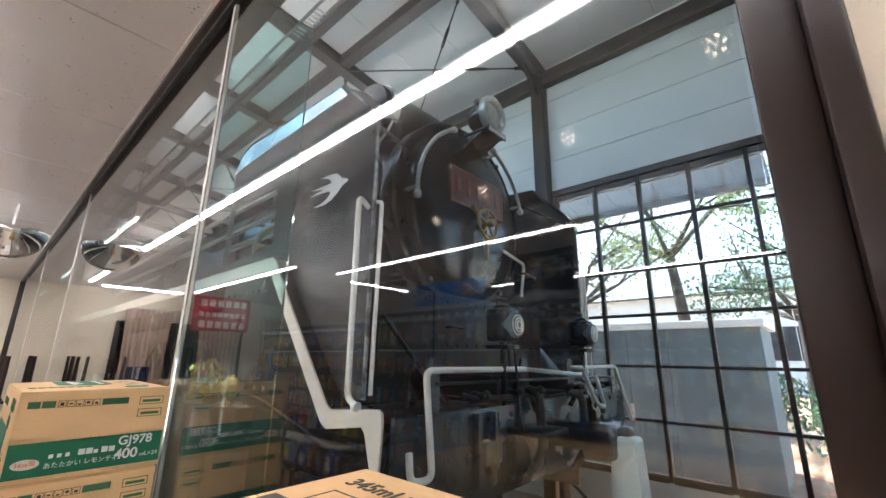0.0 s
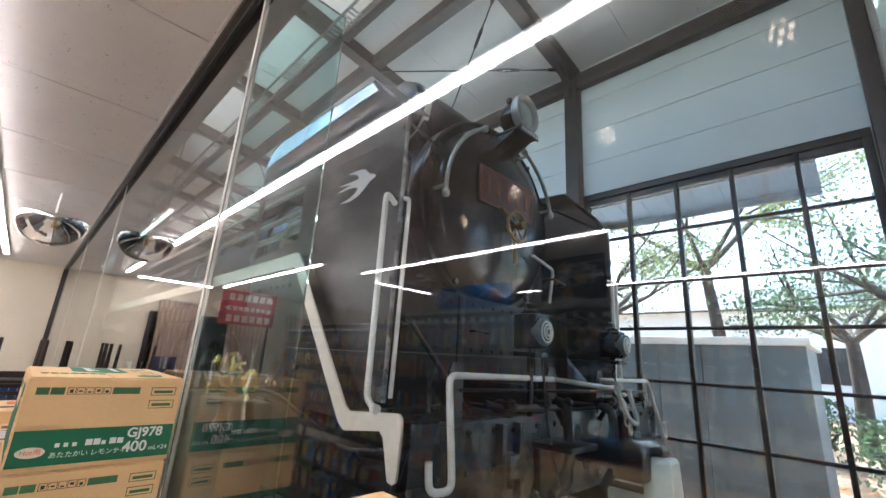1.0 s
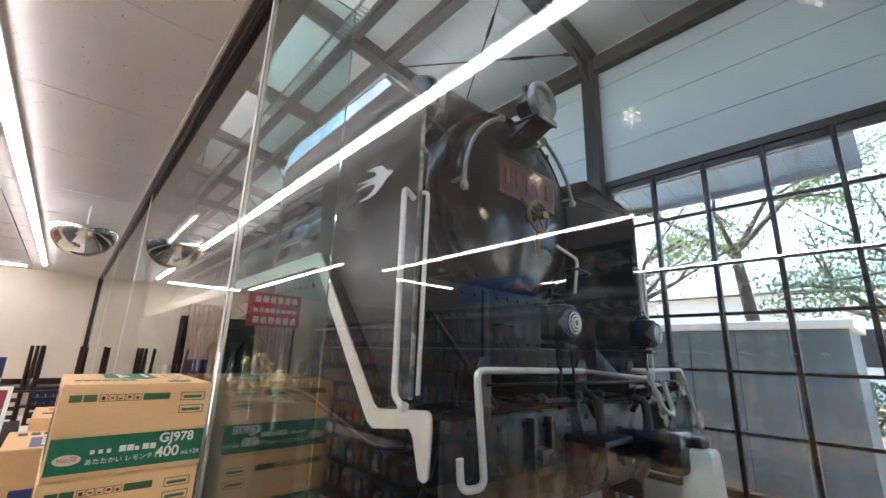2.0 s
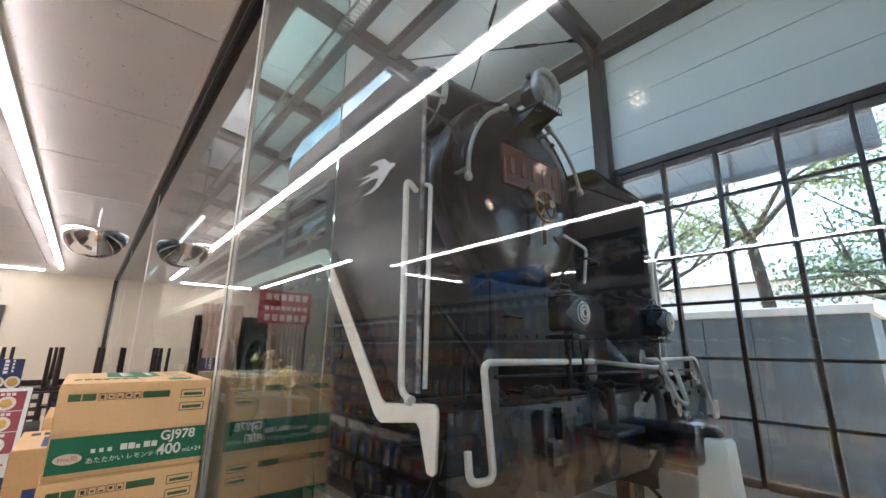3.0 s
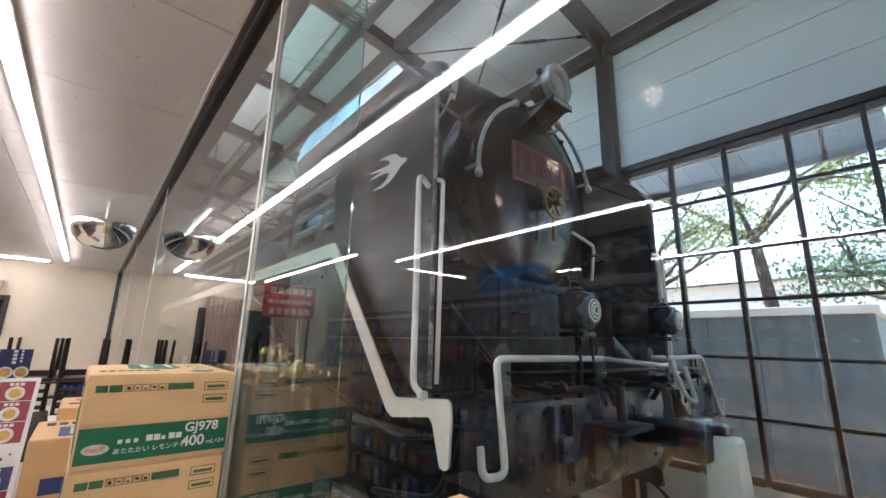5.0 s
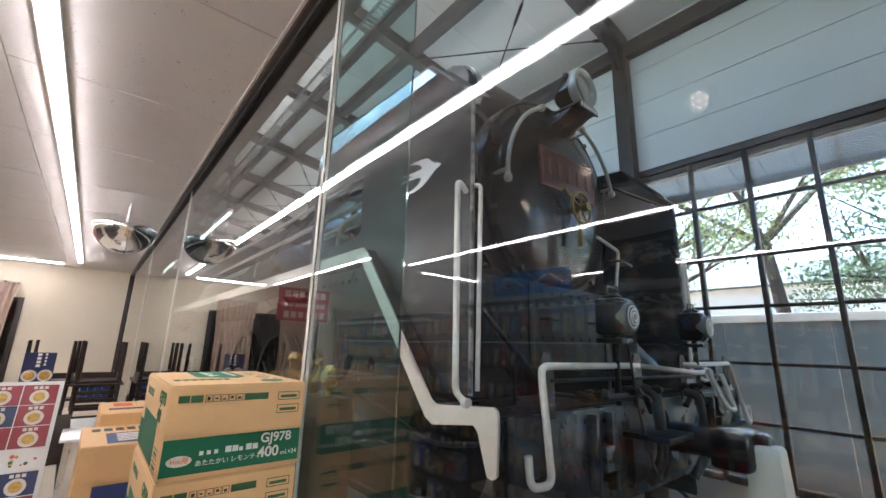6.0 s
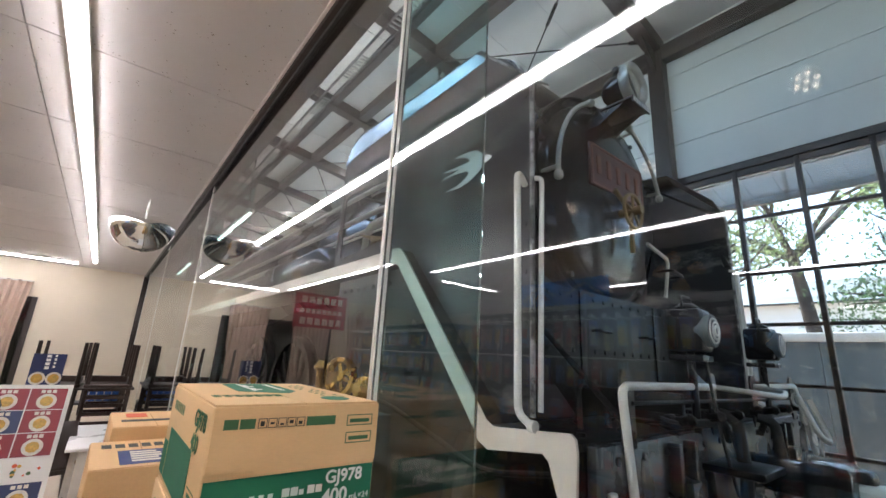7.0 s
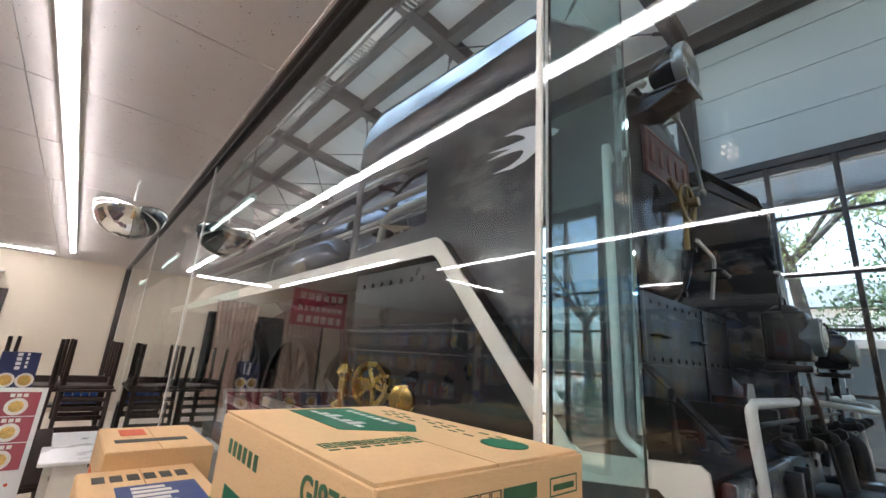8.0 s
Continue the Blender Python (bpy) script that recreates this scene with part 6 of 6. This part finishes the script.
# blue packets on the table behind the chairs
for i in range(5):
    y = -0.12 + 0.075 * i
    tagged(part("snack_packet", boxes((-7.5, -7.44, y, y + 0.07, 0.45, 0.62 + 0.02 * (i % 2)), bevel=0.012), M["bluepack"], None), "shiny blue snack packet on a rack behind chairs", "packet", "blue packets")
rk = thing("low_rack", (-7.5, 0.05, 0), "low dark rack holding blue packets", "rack")
part("shelf", boxes((-7.6, -7.36, -0.2, 0.30, 0.42, 0.45)), M["shelf"], rk)
for y in (-0.19, 0.29):
    part("leg", boxes((-7.6, -7.57, y - 0.01, y + 0.01, 0, 0.42), (-7.39, -7.36, y - 0.01, y + 0.01, 0, 0.42)), M["shelf"], rk)

# end wall: dark-framed window with beige curtains
wf = thing("window_5", (FAR, -2.2, 0.4), "dark-framed end window half covered by curtains", "window", kind="structure")
for q in ((-1.09, -1.02, 0.35, 1.82), (-3.45, -3.38, 0.35, 1.82), (-2.10, -2.04, 0.42, 1.75), (-3.38, -1.09, 1.75, 1.82), (-3.38, -1.09, 0.35, 0.42)):
    part("window_frame", boxes((FAR, FAR + 0.05, *q), bevel=0.004), M["frame"], wf)
part("pane", boxes((FAR + 0.01, FAR + 0.02, -3.38, -1.09, 0.42, 1.75)), M["glass"], wf, smooth=False)
part("dark_opening", boxes((FAR + 0.002, FAR + 0.006, -3.38, -1.09, 0.42, 1.75)), M["rubber"], wf, "dark unlit space behind the pane", smooth=False)


def curtain(y0, y1, z0, z1):
    c = thing("curtain", (FAR + 0.12, (y0 + y1) / 2, z0), "pinkish beige gathered curtain, drawn aside", "curtain", "curtains of the shop")
    n = 60
    bm = bmesh.new()
    rows = []
    for k in range(5):
        z = z1 + (z0 - z1) * k / 4
        pinch = 1 - 0.12 * math.sin(math.pi * k / 4)
        rows.append([[bm.verts.new((FAR + 0.12 + 0.03 * math.sin(i * 0.95 + 0.2 * k) + off, (y0 + y1) / 2 + (i / n - 0.5) * (y1 - y0) * pinch, z)) for i in range(n + 1)] for off in (0, 0.004)])
    for a, b in zip(rows, rows[1:]):
        for s in (0, 1):
            for i in range(n):
                bm.faces.new((a[s][i], a[s][i + 1], b[s][i + 1], b[s][i]))
    part("cloth", bm, M["curtain"], c)
    part("curtain_rail", boxes((FAR, FAR + 0.14, y0, y1, z1, z1 + 0.02)), M["steel"], c)


curtain(-1.95, -1.12, 0.1, 2.05)
curtain(-3.4, -2.45, 0.1, 2.05)
curtain(-4.9, -3.8, 0.1, 2.05)

# hanging red notice
rs = thing("hanging_notice", (-6.1, -1.46, CEIL), "red hanging notice with rows of white marks", "notice")
part("sheet", boxes((-6.11, -6.10, -1.83, -1.09, 1.50, 1.96)), M["redsign"], rs, smooth=False)
bm = bmesh.new()
for r, (z, h, n) in enumerate(((1.83, 0.09, 6), (1.69, 0.06, 8), (1.54, 0.09, 6))):
    for i in range(n):
        w = 0.62 / n
        box(bm, -6.10, -6.098, -1.77 + i * w, -1.77 + i * w + w * 0.72, z, z + h)
part("mark_bar", bm, M["bowl"], rs)
bm = rod(bmesh.new(), (-6.105, -1.7, CEIL), (-6.105, -1.7, 1.96), 0.003, 6)
rod(bm, (-6.105, -1.2, CEIL), (-6.105, -1.2, 1.96), 0.003, 6)
part("cord", bm, M["steel"], rs)

# gondolas of hanging goods along the shop, opposite the glass
PACK_MATS = []
for nm, col in (("navy_packet", (0.07, 0.14, 0.50)), ("grey_packet", (0.36, 0.38, 0.40)), ("black_packet", (0.02, 0.02, 0.022)), ("maroon_packet", (0.34, 0.05, 0.05)),
                ("charcoal_packet", (0.09, 0.09, 0.10)), ("slate_packet", (0.16, 0.32, 0.42)), ("brown_packet", (0.10, 0.06, 0.04))):
    PACK_MATS.append(mat(nm, col, 0.35, 0, 0.5, 24, 0.05, 60, stain=(0.75, 0.73, 0.70), stain_amt=0.7, cut=(0.56, 0.62)))


def gondola(x0, x1, y):
    g = thing("goods_gondola", ((x0 + x1) / 2, y, 0), "dark shop gondola with pegs full of small goods", "gondola", "gondolas of the shop")
    part("back_panel", boxes((x0, x1, y - 0.42, y - 0.38, 0, 1.72)), M["shelf"], g)
    part("base", boxes((x0, x1, y - 0.38, y, 0.0, 0.14)), M["shelf"], g)
    part("top_rail", boxes((x0, x1, y - 0.42, y - 0.36, 1.72, 1.74)), M["steel"], g)
    for z in (0.38, 0.66):
        part("shelf", boxes((x0, x1, y - 0.38, y - 0.04, z, z + 0.02)), M["shelf"], g)
    for i in range(int((x1 - x0) / 0.125)):
        for z in (1.60, 1.26):
            bm = rod(bmesh.new(), (x0 + 0.08 + 0.125 * i, y - 0.38, z), (x0 + 0.08 + 0.125 * i, y - 0.10, z + 0.012), 0.0065, 6)
            part("peg", bm, M["paper"], g)
        part("price_card", boxes((x0 + 0.052 + 0.125 * i, x0 + 0.108 + 0.125 * i, y - 0.094, y - 0.091, 1.596, 1.64)), M["paper"], g, "white price card")
    return g


rack = gondola(-4.4, 0.9, -2.35)
# printed header boards standing on the rack: two blue ones with pale strokes, a dark one with food pictures
for x0, x1, flip in ((-3.60, -3.085, 1), (-3.07, -2.55, -1)):
    hb = part("header_board", boxes((x0, x1, -2.745, -2.73, 1.78, 2.03), bevel=0.003), M["blue_panel"], rack, "blue printed header board")
    c = (x0 + x1) / 2
    pts = [(c + flip * u, -2.726, 1.78 + v) for u, v in ((-0.22, 0.06), (-0.10, 0.14), (-0.02, 0.20), (0.08, 0.17), (0.20, 0.09))]
    part("white_stroke", sweep(bmesh.new(), bend(pts, 0.03), 0.011, 6), M["white_line"], hb)
    pts = [(c - 0.06, -2.725, 1.85), (c + 0.02, -2.725, 1.90), (c + 0.10, -2.725, 1.84)]
    part("orange_stroke", sweep(bmesh.new(), bend(pts, 0.03), 0.016, 6), M["orange_line"], hb)
    part("post", boxes((c - 0.012, c + 0.012, -2.745, -2.735, 1.74, 1.78)), M["steel"], hb)
hb = part("header_board", boxes((-2.20, -1.57, -2.745, -2.73, 1.74, 2.20), bevel=0.003), M["blackgloss"], rack, "black header board with food pictures")
part("white_edge", boxes((-2.20, -1.57, -2.729, -2.724, 1.74, 1.80)), M["paper"], hb)
for u, v in ((-2.08, 2.00), (-1.80, 2.00), (-1.93, 1.87), (-1.98, 2.11)):
    bm = bmesh.new()
    for k in range(6):
        a = k * 2.4
        lathe(bm, [(0, 0.036), (0.004, 0.03)], (u + 0.008 * k * math.cos(a), -2.73, v + 0.008 * k * math.sin(a)), (0, 1, 0), 12)
    part("food_picture", bm, M["gold_paint"], hb, "brown fried food picture")
gondola(-8.4, -5.2, -3.0)
LABEL_MATS = [mat(nm, col, 0.4, 0, 0.2, 30, 0.0, 80, stain=(0.06, 0.05, 0.05), stain_amt=0.8, cut=(0.5, 0.56)) for nm, col in
              (("white_label", (0.75, 0.74, 0.70)), ("yellow_label", (0.72, 0.52, 0.08)), ("red_label", (0.55, 0.07, 0.05)), ("sky_label", (0.12, 0.32, 0.66)), ("tan_label", (0.55, 0.40, 0.24)))]


def packet_mesh(k):
    """A pillow packet with a header card and a printed label on its face."""
    h, w = 0.22 + 0.025 * (k % 3), 0.040 + 0.004 * (k % 2)
    bm = bmesh.new()
    box(bm, -w, w, -0.045, -0.004, -h, -0.045, bevel=0.012)
    n0 = len(bm.faces)
    box(bm, -w, w, -0.026, -0.022, -0.05, 0.0)
    n1 = len(bm.faces)
    u = 0.55 + 0.1 * (k % 4)
    box(bm, -w * u, w * u, -0.006, -0.002, -h * (0.55 + 0.1 * (k % 3)), -0.065)
    box(bm, -w * 0.7, w * 0.5, -0.006, -0.002, -h * 0.93, -h * 0.84)
    me = bpy.data.meshes.new("hanging_packet")
    bmesh.ops.recalc_face_normals(bm, faces=bm.faces)
    for i, f in enumerate(bm.faces):
        f.material_index = 0 if i < n0 else 1 if i < n1 else 2
    bm.to_mesh(me)
    bm.free()
    for m in (PACK_MATS[k % 7], LABEL_MATS[(k * 3) % 5], LABEL_MATS[(k * 2 + k // 5) % 5]):
        me.materials.append(m)
    return me


packs = [packet_mesh(k) for k in range(21)]
rng = random.Random(4)
for (x0, x1, y) in ((-4.4, 0.9, -2.35), (-8.4, -5.2, -3.0)):
    for i in range(int((x1 - x0) / 0.125)):
        for z in (1.585, 1.245):
            me = packs[rng.randrange(21)]
            o = new("hanging_packet", me)
            o.location = (x0 + 0.08 + 0.125 * i, y - 0.10 - 0.03 * rng.random(), z)
            tagged(o, "small printed packet hanging on a steel peg", "packet", "hanging goods")
        for z in (0.40, 0.68, 0.14):
            me = packs[rng.randrange(21)]
            o = new("hanging_packet", me)
            o.location = (x0 + 0.08 + 0.125 * i, y - 0.05, z + 0.22)
            o.scale = (1.25, 2.0, 0.22 / o.dimensions.z)
            tagged(o, "small printed packet standing on a gondola shelf", "packet", "shelved goods")


def goods_table(x0, x1, y0, y1):
    """A low two-tier display before the gondolas, its tiers crowded with small boxes of goods."""
    g = thing("low_display", ((x0 + x1) / 2, (y0 + y1) / 2, 0), "low dark two-tier display crowded with small brown goods", "display stand")
    part("base", boxes((x0, x1, y0, y1, 0.0, 0.10), bevel=0.006), M["shelf"], g)
    part("lower_tier", boxes((x0, x1, y0, y1, 0.30, 0.32), bevel=0.004), M["shelf"], g)
    part("upper_tier", boxes((x0, x1, y0, y1 - 0.12, 0.56, 0.58), bevel=0.004), M["shelf"], g)
    for x in (x0 + 0.02, x1 - 0.02):
        for y in (y0 + 0.02, y1 - 0.14):
            part("upright", boxes((x - 0.012, x + 0.012, y - 0.012, y + 0.012, 0.10, 0.56)), M["shelf"], g)
    for zt, yf in ((0.10, y1 - 0.02), (0.32, y1 - 0.02), (0.58, y1 - 0.14)):
        x = x0 + 0.03
        while x < x1 - 0.12:
            k = rng.randrange(21)
            o = new("boxed_goods", packs[k])
            w, hh = rng.uniform(0.08, 0.13), rng.uniform(0.11, 0.19)
            o.scale = (w / 0.088, rng.uniform(2.0, 3.2), hh / o.dimensions.z)
            o.location = (x + w / 2, yf, zt + hh)
            tagged(o, "small printed box standing on a low display", "boxed goods", "goods on the low display")
            x += w + rng.uniform(0.006, 0.03)


goods_table(-4.6, -2.5, -1.75, -1.2)

# ---- small things in the hall ----
bs = thing("brass_display", (-2.75, 1.0, -0.32), "polished brass wheel and fittings on a dark stand", "display")
part("stand", boxes((-3.15, -2.32, 0.86, 1.08, -0.32, 0.93), bevel=0.01), M["black"], bs)
c = Vector((-2.67, 0.97, 1.075))
ax = Vector((0.35, -0.94, 0)).normalized()
bm = bmesh.new()
lathe(bm, [(-0.022, 0.080), (-0.022, 0.100), (0.022, 0.100), (0.022, 0.080)], c, ax, 40, cap=False)
bw = part("brass_wheel", bm, M["brass"], bs)
_, u_, w_ = frame_axes(ax)
for k in range(6):
    a = math.pi / 3 * k + 0.3
    part("spoke", rod(bmesh.new(), c, c + 0.095 * (math.cos(a) * u_ + math.sin(a) * w_), 0.012, 8, 0.009), M["brass"], bw)
part("hub", rod(bmesh.new(), c - ax * 0.04, c + ax * 0.045, 0.028, 16), M["brass"], bw)
part("cradle", boxes((-2.71, -2.63, 0.93, 1.01, 0.93, 0.97)), M["brass"], bs)
bm = bmesh.new()
lathe(bm, [(-0.02, 0.03), (-0.012, 0.06), (0.012, 0.06), (0.02, 0.03)], (-2.47, 1.0, 1.03), ax, 24)
box(bm, -2.49, -2.45, 0.98, 1.02, 0.93, 0.98)
part("brass_flange", bm, M["brass"], bs)
bm = bmesh.new()
lathe(bm, [(0, 0.05), (0.03, 0.05), (0.05, 0.025), (0.16, 0.025), (0.18, 0.045), (0.22, 0.02)], (-2.93, 0.97, 0.93), (0, 0, 1), 24)
part("brass_valve", bm, M["brass"], bs)

wp = thing("pale_post", (-0.90, 2.55, -0.32), "pale teal-white tapered barrier block under the coupler", "post")
bm = bmesh.new()
for z0, w0, z1, w1 in ((-0.32, 0.105, 0.76, 0.066), (0.76, 0.066, 0.78, 0.056)):
    lo_v = [bm.verts.new((-0.90 + w0 * u, 2.55 + w0 * v, z0)) for u, v in ((-1, -1), (1, -1), (1, 1), (-1, 1))]
    hi_v = [bm.verts.new((-0.90 + w1 * u, 2.55 + w1 * v, z1)) for u, v in ((-1, -1), (1, -1), (1, 1), (-1, 1))]
    for i in range(4):
        bm.faces.new((lo_v[i], lo_v[(i + 1) % 4], hi_v[(i + 1) % 4], hi_v[i]))
    bm.faces.new(lo_v)
    bm.faces.new(hi_v)
part("shaft", bm, M["acrylic"], wp, smooth=False)
tagged(part("tag_plate", boxes((-2.77, -2.69, 1.165, 1.172, 0.57, 0.66)), M["ink"], loco, "small framed dark tag"), "small framed dark tag")

# ---- outside ----
setting("ground", boxes((-120, 120, HALL_Y + 0.1, 160, -0.6, -0.30)), M["ground"], "leaf-strewn bare ground outside")
# added ground, pale so that the gaps in the end wall look bright
setting("gap_bounce_ground", boxes((HALL_X1 + 0.1, 120, -60, HALL_Y + 0.1, -0.6, -0.30), (9.0, 120, HALL_Y + 0.1, 60, -0.31, -0.296)), M["bounce_ground"], "added pale ground that brightens the gaps in the end wall")
bm = bmesh.new()
n = 59
for i in range(n):
    x0, x1 = -9.0 + 0.15 * i, -9.0 + 0.15 * (i + 1)
    
    zb = 0.006 * (1 if i % 2 else -1)
    slab(bm, [(HALL_Y + 0.12, 3.62 + zb), (6.1, 3.36 + zb), (6.1, 3.375 + zb), (HALL_Y + 0.12, 3.635 + zb)], x0, x1, "x")
setting("eaves", bm, M["slate"], "corrugated eaves sheet outside the windows")
setting("eaves_beam", boxes((-9, -0.15, 5.3, 5.36, 3.36, 3.45), (-9, -0.15, 6.06, 6.12, 3.28, 3.36)), M["frame"], "dark eaves beam and gutter")

shed = thing("storage_shed", (-3.6, 7.2, -0.3), "low grey-blue metal shed with pale top edge", "shed")
for i in range(11):
    x = -6.6 + 0.55 * i
    part("wall_panel", boxes((x + 0.004, x + 0.546, 6.6, 6.66, -0.3, 1.62), bevel=0.006), M["shed"], shed)
part("side_wall", boxes((-0.62, -0.56, 6.66, 8.0, -0.3, 1.62)), M["shed"], shed)
part("roof", boxes((-6.7, -0.5, 6.5, 8.1, 1.62, 1.72), bevel=0.01), M["farwall"], shed, "pale roof edge")

fw = thing("far_building", (-6, 26, -0.3), "pale rendered house far behind the trees", "house")
part("wall", boxes((-22, 6, 26, 34, -0.3, 4.6)), M["farwall"], fw, smooth=False)
bm = slab(bmesh.new(), [(25.2, 4.6), (30, 6.4), (34.8, 4.6)], -22.6, 6.6, "x")
part("roof", bm, M["slate"], fw, smooth=False)
for i in range(6):
    part("window", boxes((-20 + 4.4 * i, -18 + 4.4 * i, 25.95, 26.0, 1.2, 2.8)), M["rubber"], fw)


def tree(x, y, h, crown_r, seed, leafmat, count, fork):
    r = random.Random(seed)
    t = thing("tree", (x, y, -0.3), "garden tree with spreading limbs and thin yellow-green foliage", "tree", "trees outside the hall")
    bm = bmesh.new()
    top = Vector((x + r.uniform(-0.2, 0.2), y, fork))
    rod(bm, (x, y, -0.35), (x + 0.05, y, fork * 0.5), 0.20, 10, 0.16)
    rod(bm, (x + 0.05, y, fork * 0.5), top, 0.16, 10, 0.13)
    tips = []
    for k in range(7):
        a = 2 * math.pi * k / 7 + r.uniform(-0.3, 0.3)
        mid = top + Vector((math.cos(a) * crown_r * 0.4, math.sin(a) * crown_r * 0.4, (h - fork) * r.uniform(0.15, 0.4)))
        rod(bm, top, mid, 0.085, 8, 0.05)
        for j in range(3):
            b = a + r.uniform(-0.8, 0.8)
            tip = mid + Vector((math.cos(b) * crown_r * 0.6, math.sin(b) * crown_r * 0.6, (h - fork) * r.uniform(-0.15, 0.5)))
            rod(bm, mid, tip, 0.045, 6, 0.012)
            tips.append((mid, tip))
    part("trunk", bm, M["bark"], t)
    vs, fs = [], []
    for i in range(count):
        mid, tip = tips[r.randrange(len(tips))]
        p = mid.lerp(tip, r.uniform(0.2, 1.1)) + Vector((r.gauss(0, 0.32), r.gauss(0, 0.32), r.gauss(0, 0.22)))
        s = r.uniform(0.03, 0.07)
        q = Euler((r.uniform(0, 6.3), r.uniform(0, 6.3), r.uniform(0, 6.3))).to_matrix()
        k = len(vs)
        vs += [p + q @ Vector(v) * s for v in ((-1, 0, 0), (0, -0.55, 0.1), (1, 0, 0), (0, 0.55, 0.1))]
        fs.append((k, k + 1, k + 2, k + 3))
    me = bpy.data.meshes.new("crown")
    me.from_pydata([tuple(v) for v in vs], [], fs)
    me.materials.append(leafmat)
    o = new("crown", me)
    o.parent = t
    o.matrix_parent_inverse = Matrix.Translation(-ORIGIN[t.name])
    tagged(o, "many small yellow-green leaves", kind="stuff")


tree(-2.85, 13.5, 8.6, 3.6, 1, M["leaf_yellow"], 6500, 4.15)
tree(-5.6, 12.5, 6.6, 2.9, 2, M["leaf_yellow"], 5000, 2.8)
tree(1.2, 13.0, 5.6, 2.8, 3, M["leaf"], 3600, 2.3)
tree(-0.3, 14.0, 5.0, 2.8, 5, M["leaf"], 3200, 2.2)
tree(5.5, 12.5, 6.5, 2.8, 6, M["leaf_yellow"], 2500, 2.6)


def shrub(x, y, w, h, seed):
    r = random.Random(seed)
    s = thing("shrub", (x, y, -0.3), "clipped green garden shrub beside the path", "shrub", "shrubs outside the hall")
    bm = bmesh.new()
    for k in range(6):
        rod(bm, (x, y, -0.32), (x + r.uniform(-0.4, 0.4) * w, y + r.uniform(-0.3, 0.3) * w, -0.3 + h * 0.8), 0.02, 6, 0.008)
    part("stem", bm, M["bark"], s)
    vs, fs = [], []
    for i in range(1500):
        a, b, c = r.gauss(0, 0.4), r.gauss(0, 0.35), r.random()
        p = Vector((x + a * w * 0.5, y + b * w * 0.5, -0.25 + h * c ** 0.7 * (1 - 0.3 * abs(a))))
        q = Euler((r.uniform(0, 6.3), r.uniform(0, 6.3), r.uniform(0, 6.3))).to_matrix()
        k = len(vs)
        z = r.uniform(0.03, 0.06)
        vs += [p + q @ Vector(v) * z for v in ((-1, 0, 0), (0, -0.6, 0.1), (1, 0, 0), (0, 0.6, 0.1))]
        fs.append((k, k + 1, k + 2, k + 3))
    me = bpy.data.meshes.new("foliage")
    me.from_pydata([tuple(v) for v in vs], [], fs)
    me.materials.append(M["leaf"])
    o = new("foliage", me)
    o.parent = s
    o.matrix_parent_inverse = Matrix.Translation(-ORIGIN[s.name])
    tagged(o, "small dense leaves", kind="stuff")


for i, (x, y, w, h) in enumerate(((0.3, 9.4, 1.8, 1.1), (2.0, 9.0, 2.0, 1.2), (3.8, 9.6, 2.0, 1.2), (-1.0, 11.5, 1.8, 1.3), (1.2, 12.5, 2.2, 1.4))):
    shrub(x, y, w, h, 20 + i)
# fallen leaves
vs, fs = [], []
r = random.Random(9)
for i in range(3500):
    p = Vector((r.uniform(-2, 6), r.uniform(5.0, 12.0), -0.295 + r.uniform(0, 0.02)))
    a = r.uniform(0, 6.3)
    s = r.uniform(0.03, 0.06)
    k = len(vs)
    vs += [(p.x + s * math.cos(a + d) * (1 if j % 2 else 0.6), p.y + s * math.sin(a + d) * (1 if j % 2 else 0.6), p.z + r.uniform(0, 0.012)) for j, d in enumerate((0, 1.57, 3.14, 4.71))]
    fs.append((k, k + 1, k + 2, k + 3))
me = bpy.data.meshes.new("fallen_leaves")
me.from_pydata(vs, [], fs)
M["fallen"] = mat("fallen_leaf", (0.42, 0.17, 0.07), 0.8, 0, 0.5, 6, 0, 30)
me.materials.append(M["fallen"])
tagged(new("fallen_leaves", me), "orange-brown fallen leaves over the ground", "leaves", "", "stuff")

# printed marks too small to pick apart singly
for ob in list(scene.objects):
    if ob.name.split(".")[0] in ("handling_mark", "mark_bar", "lid_mark", "stamp_frame", "count", "code", "product_line", "oval_word"):
        ob["kind"] = "stuff"
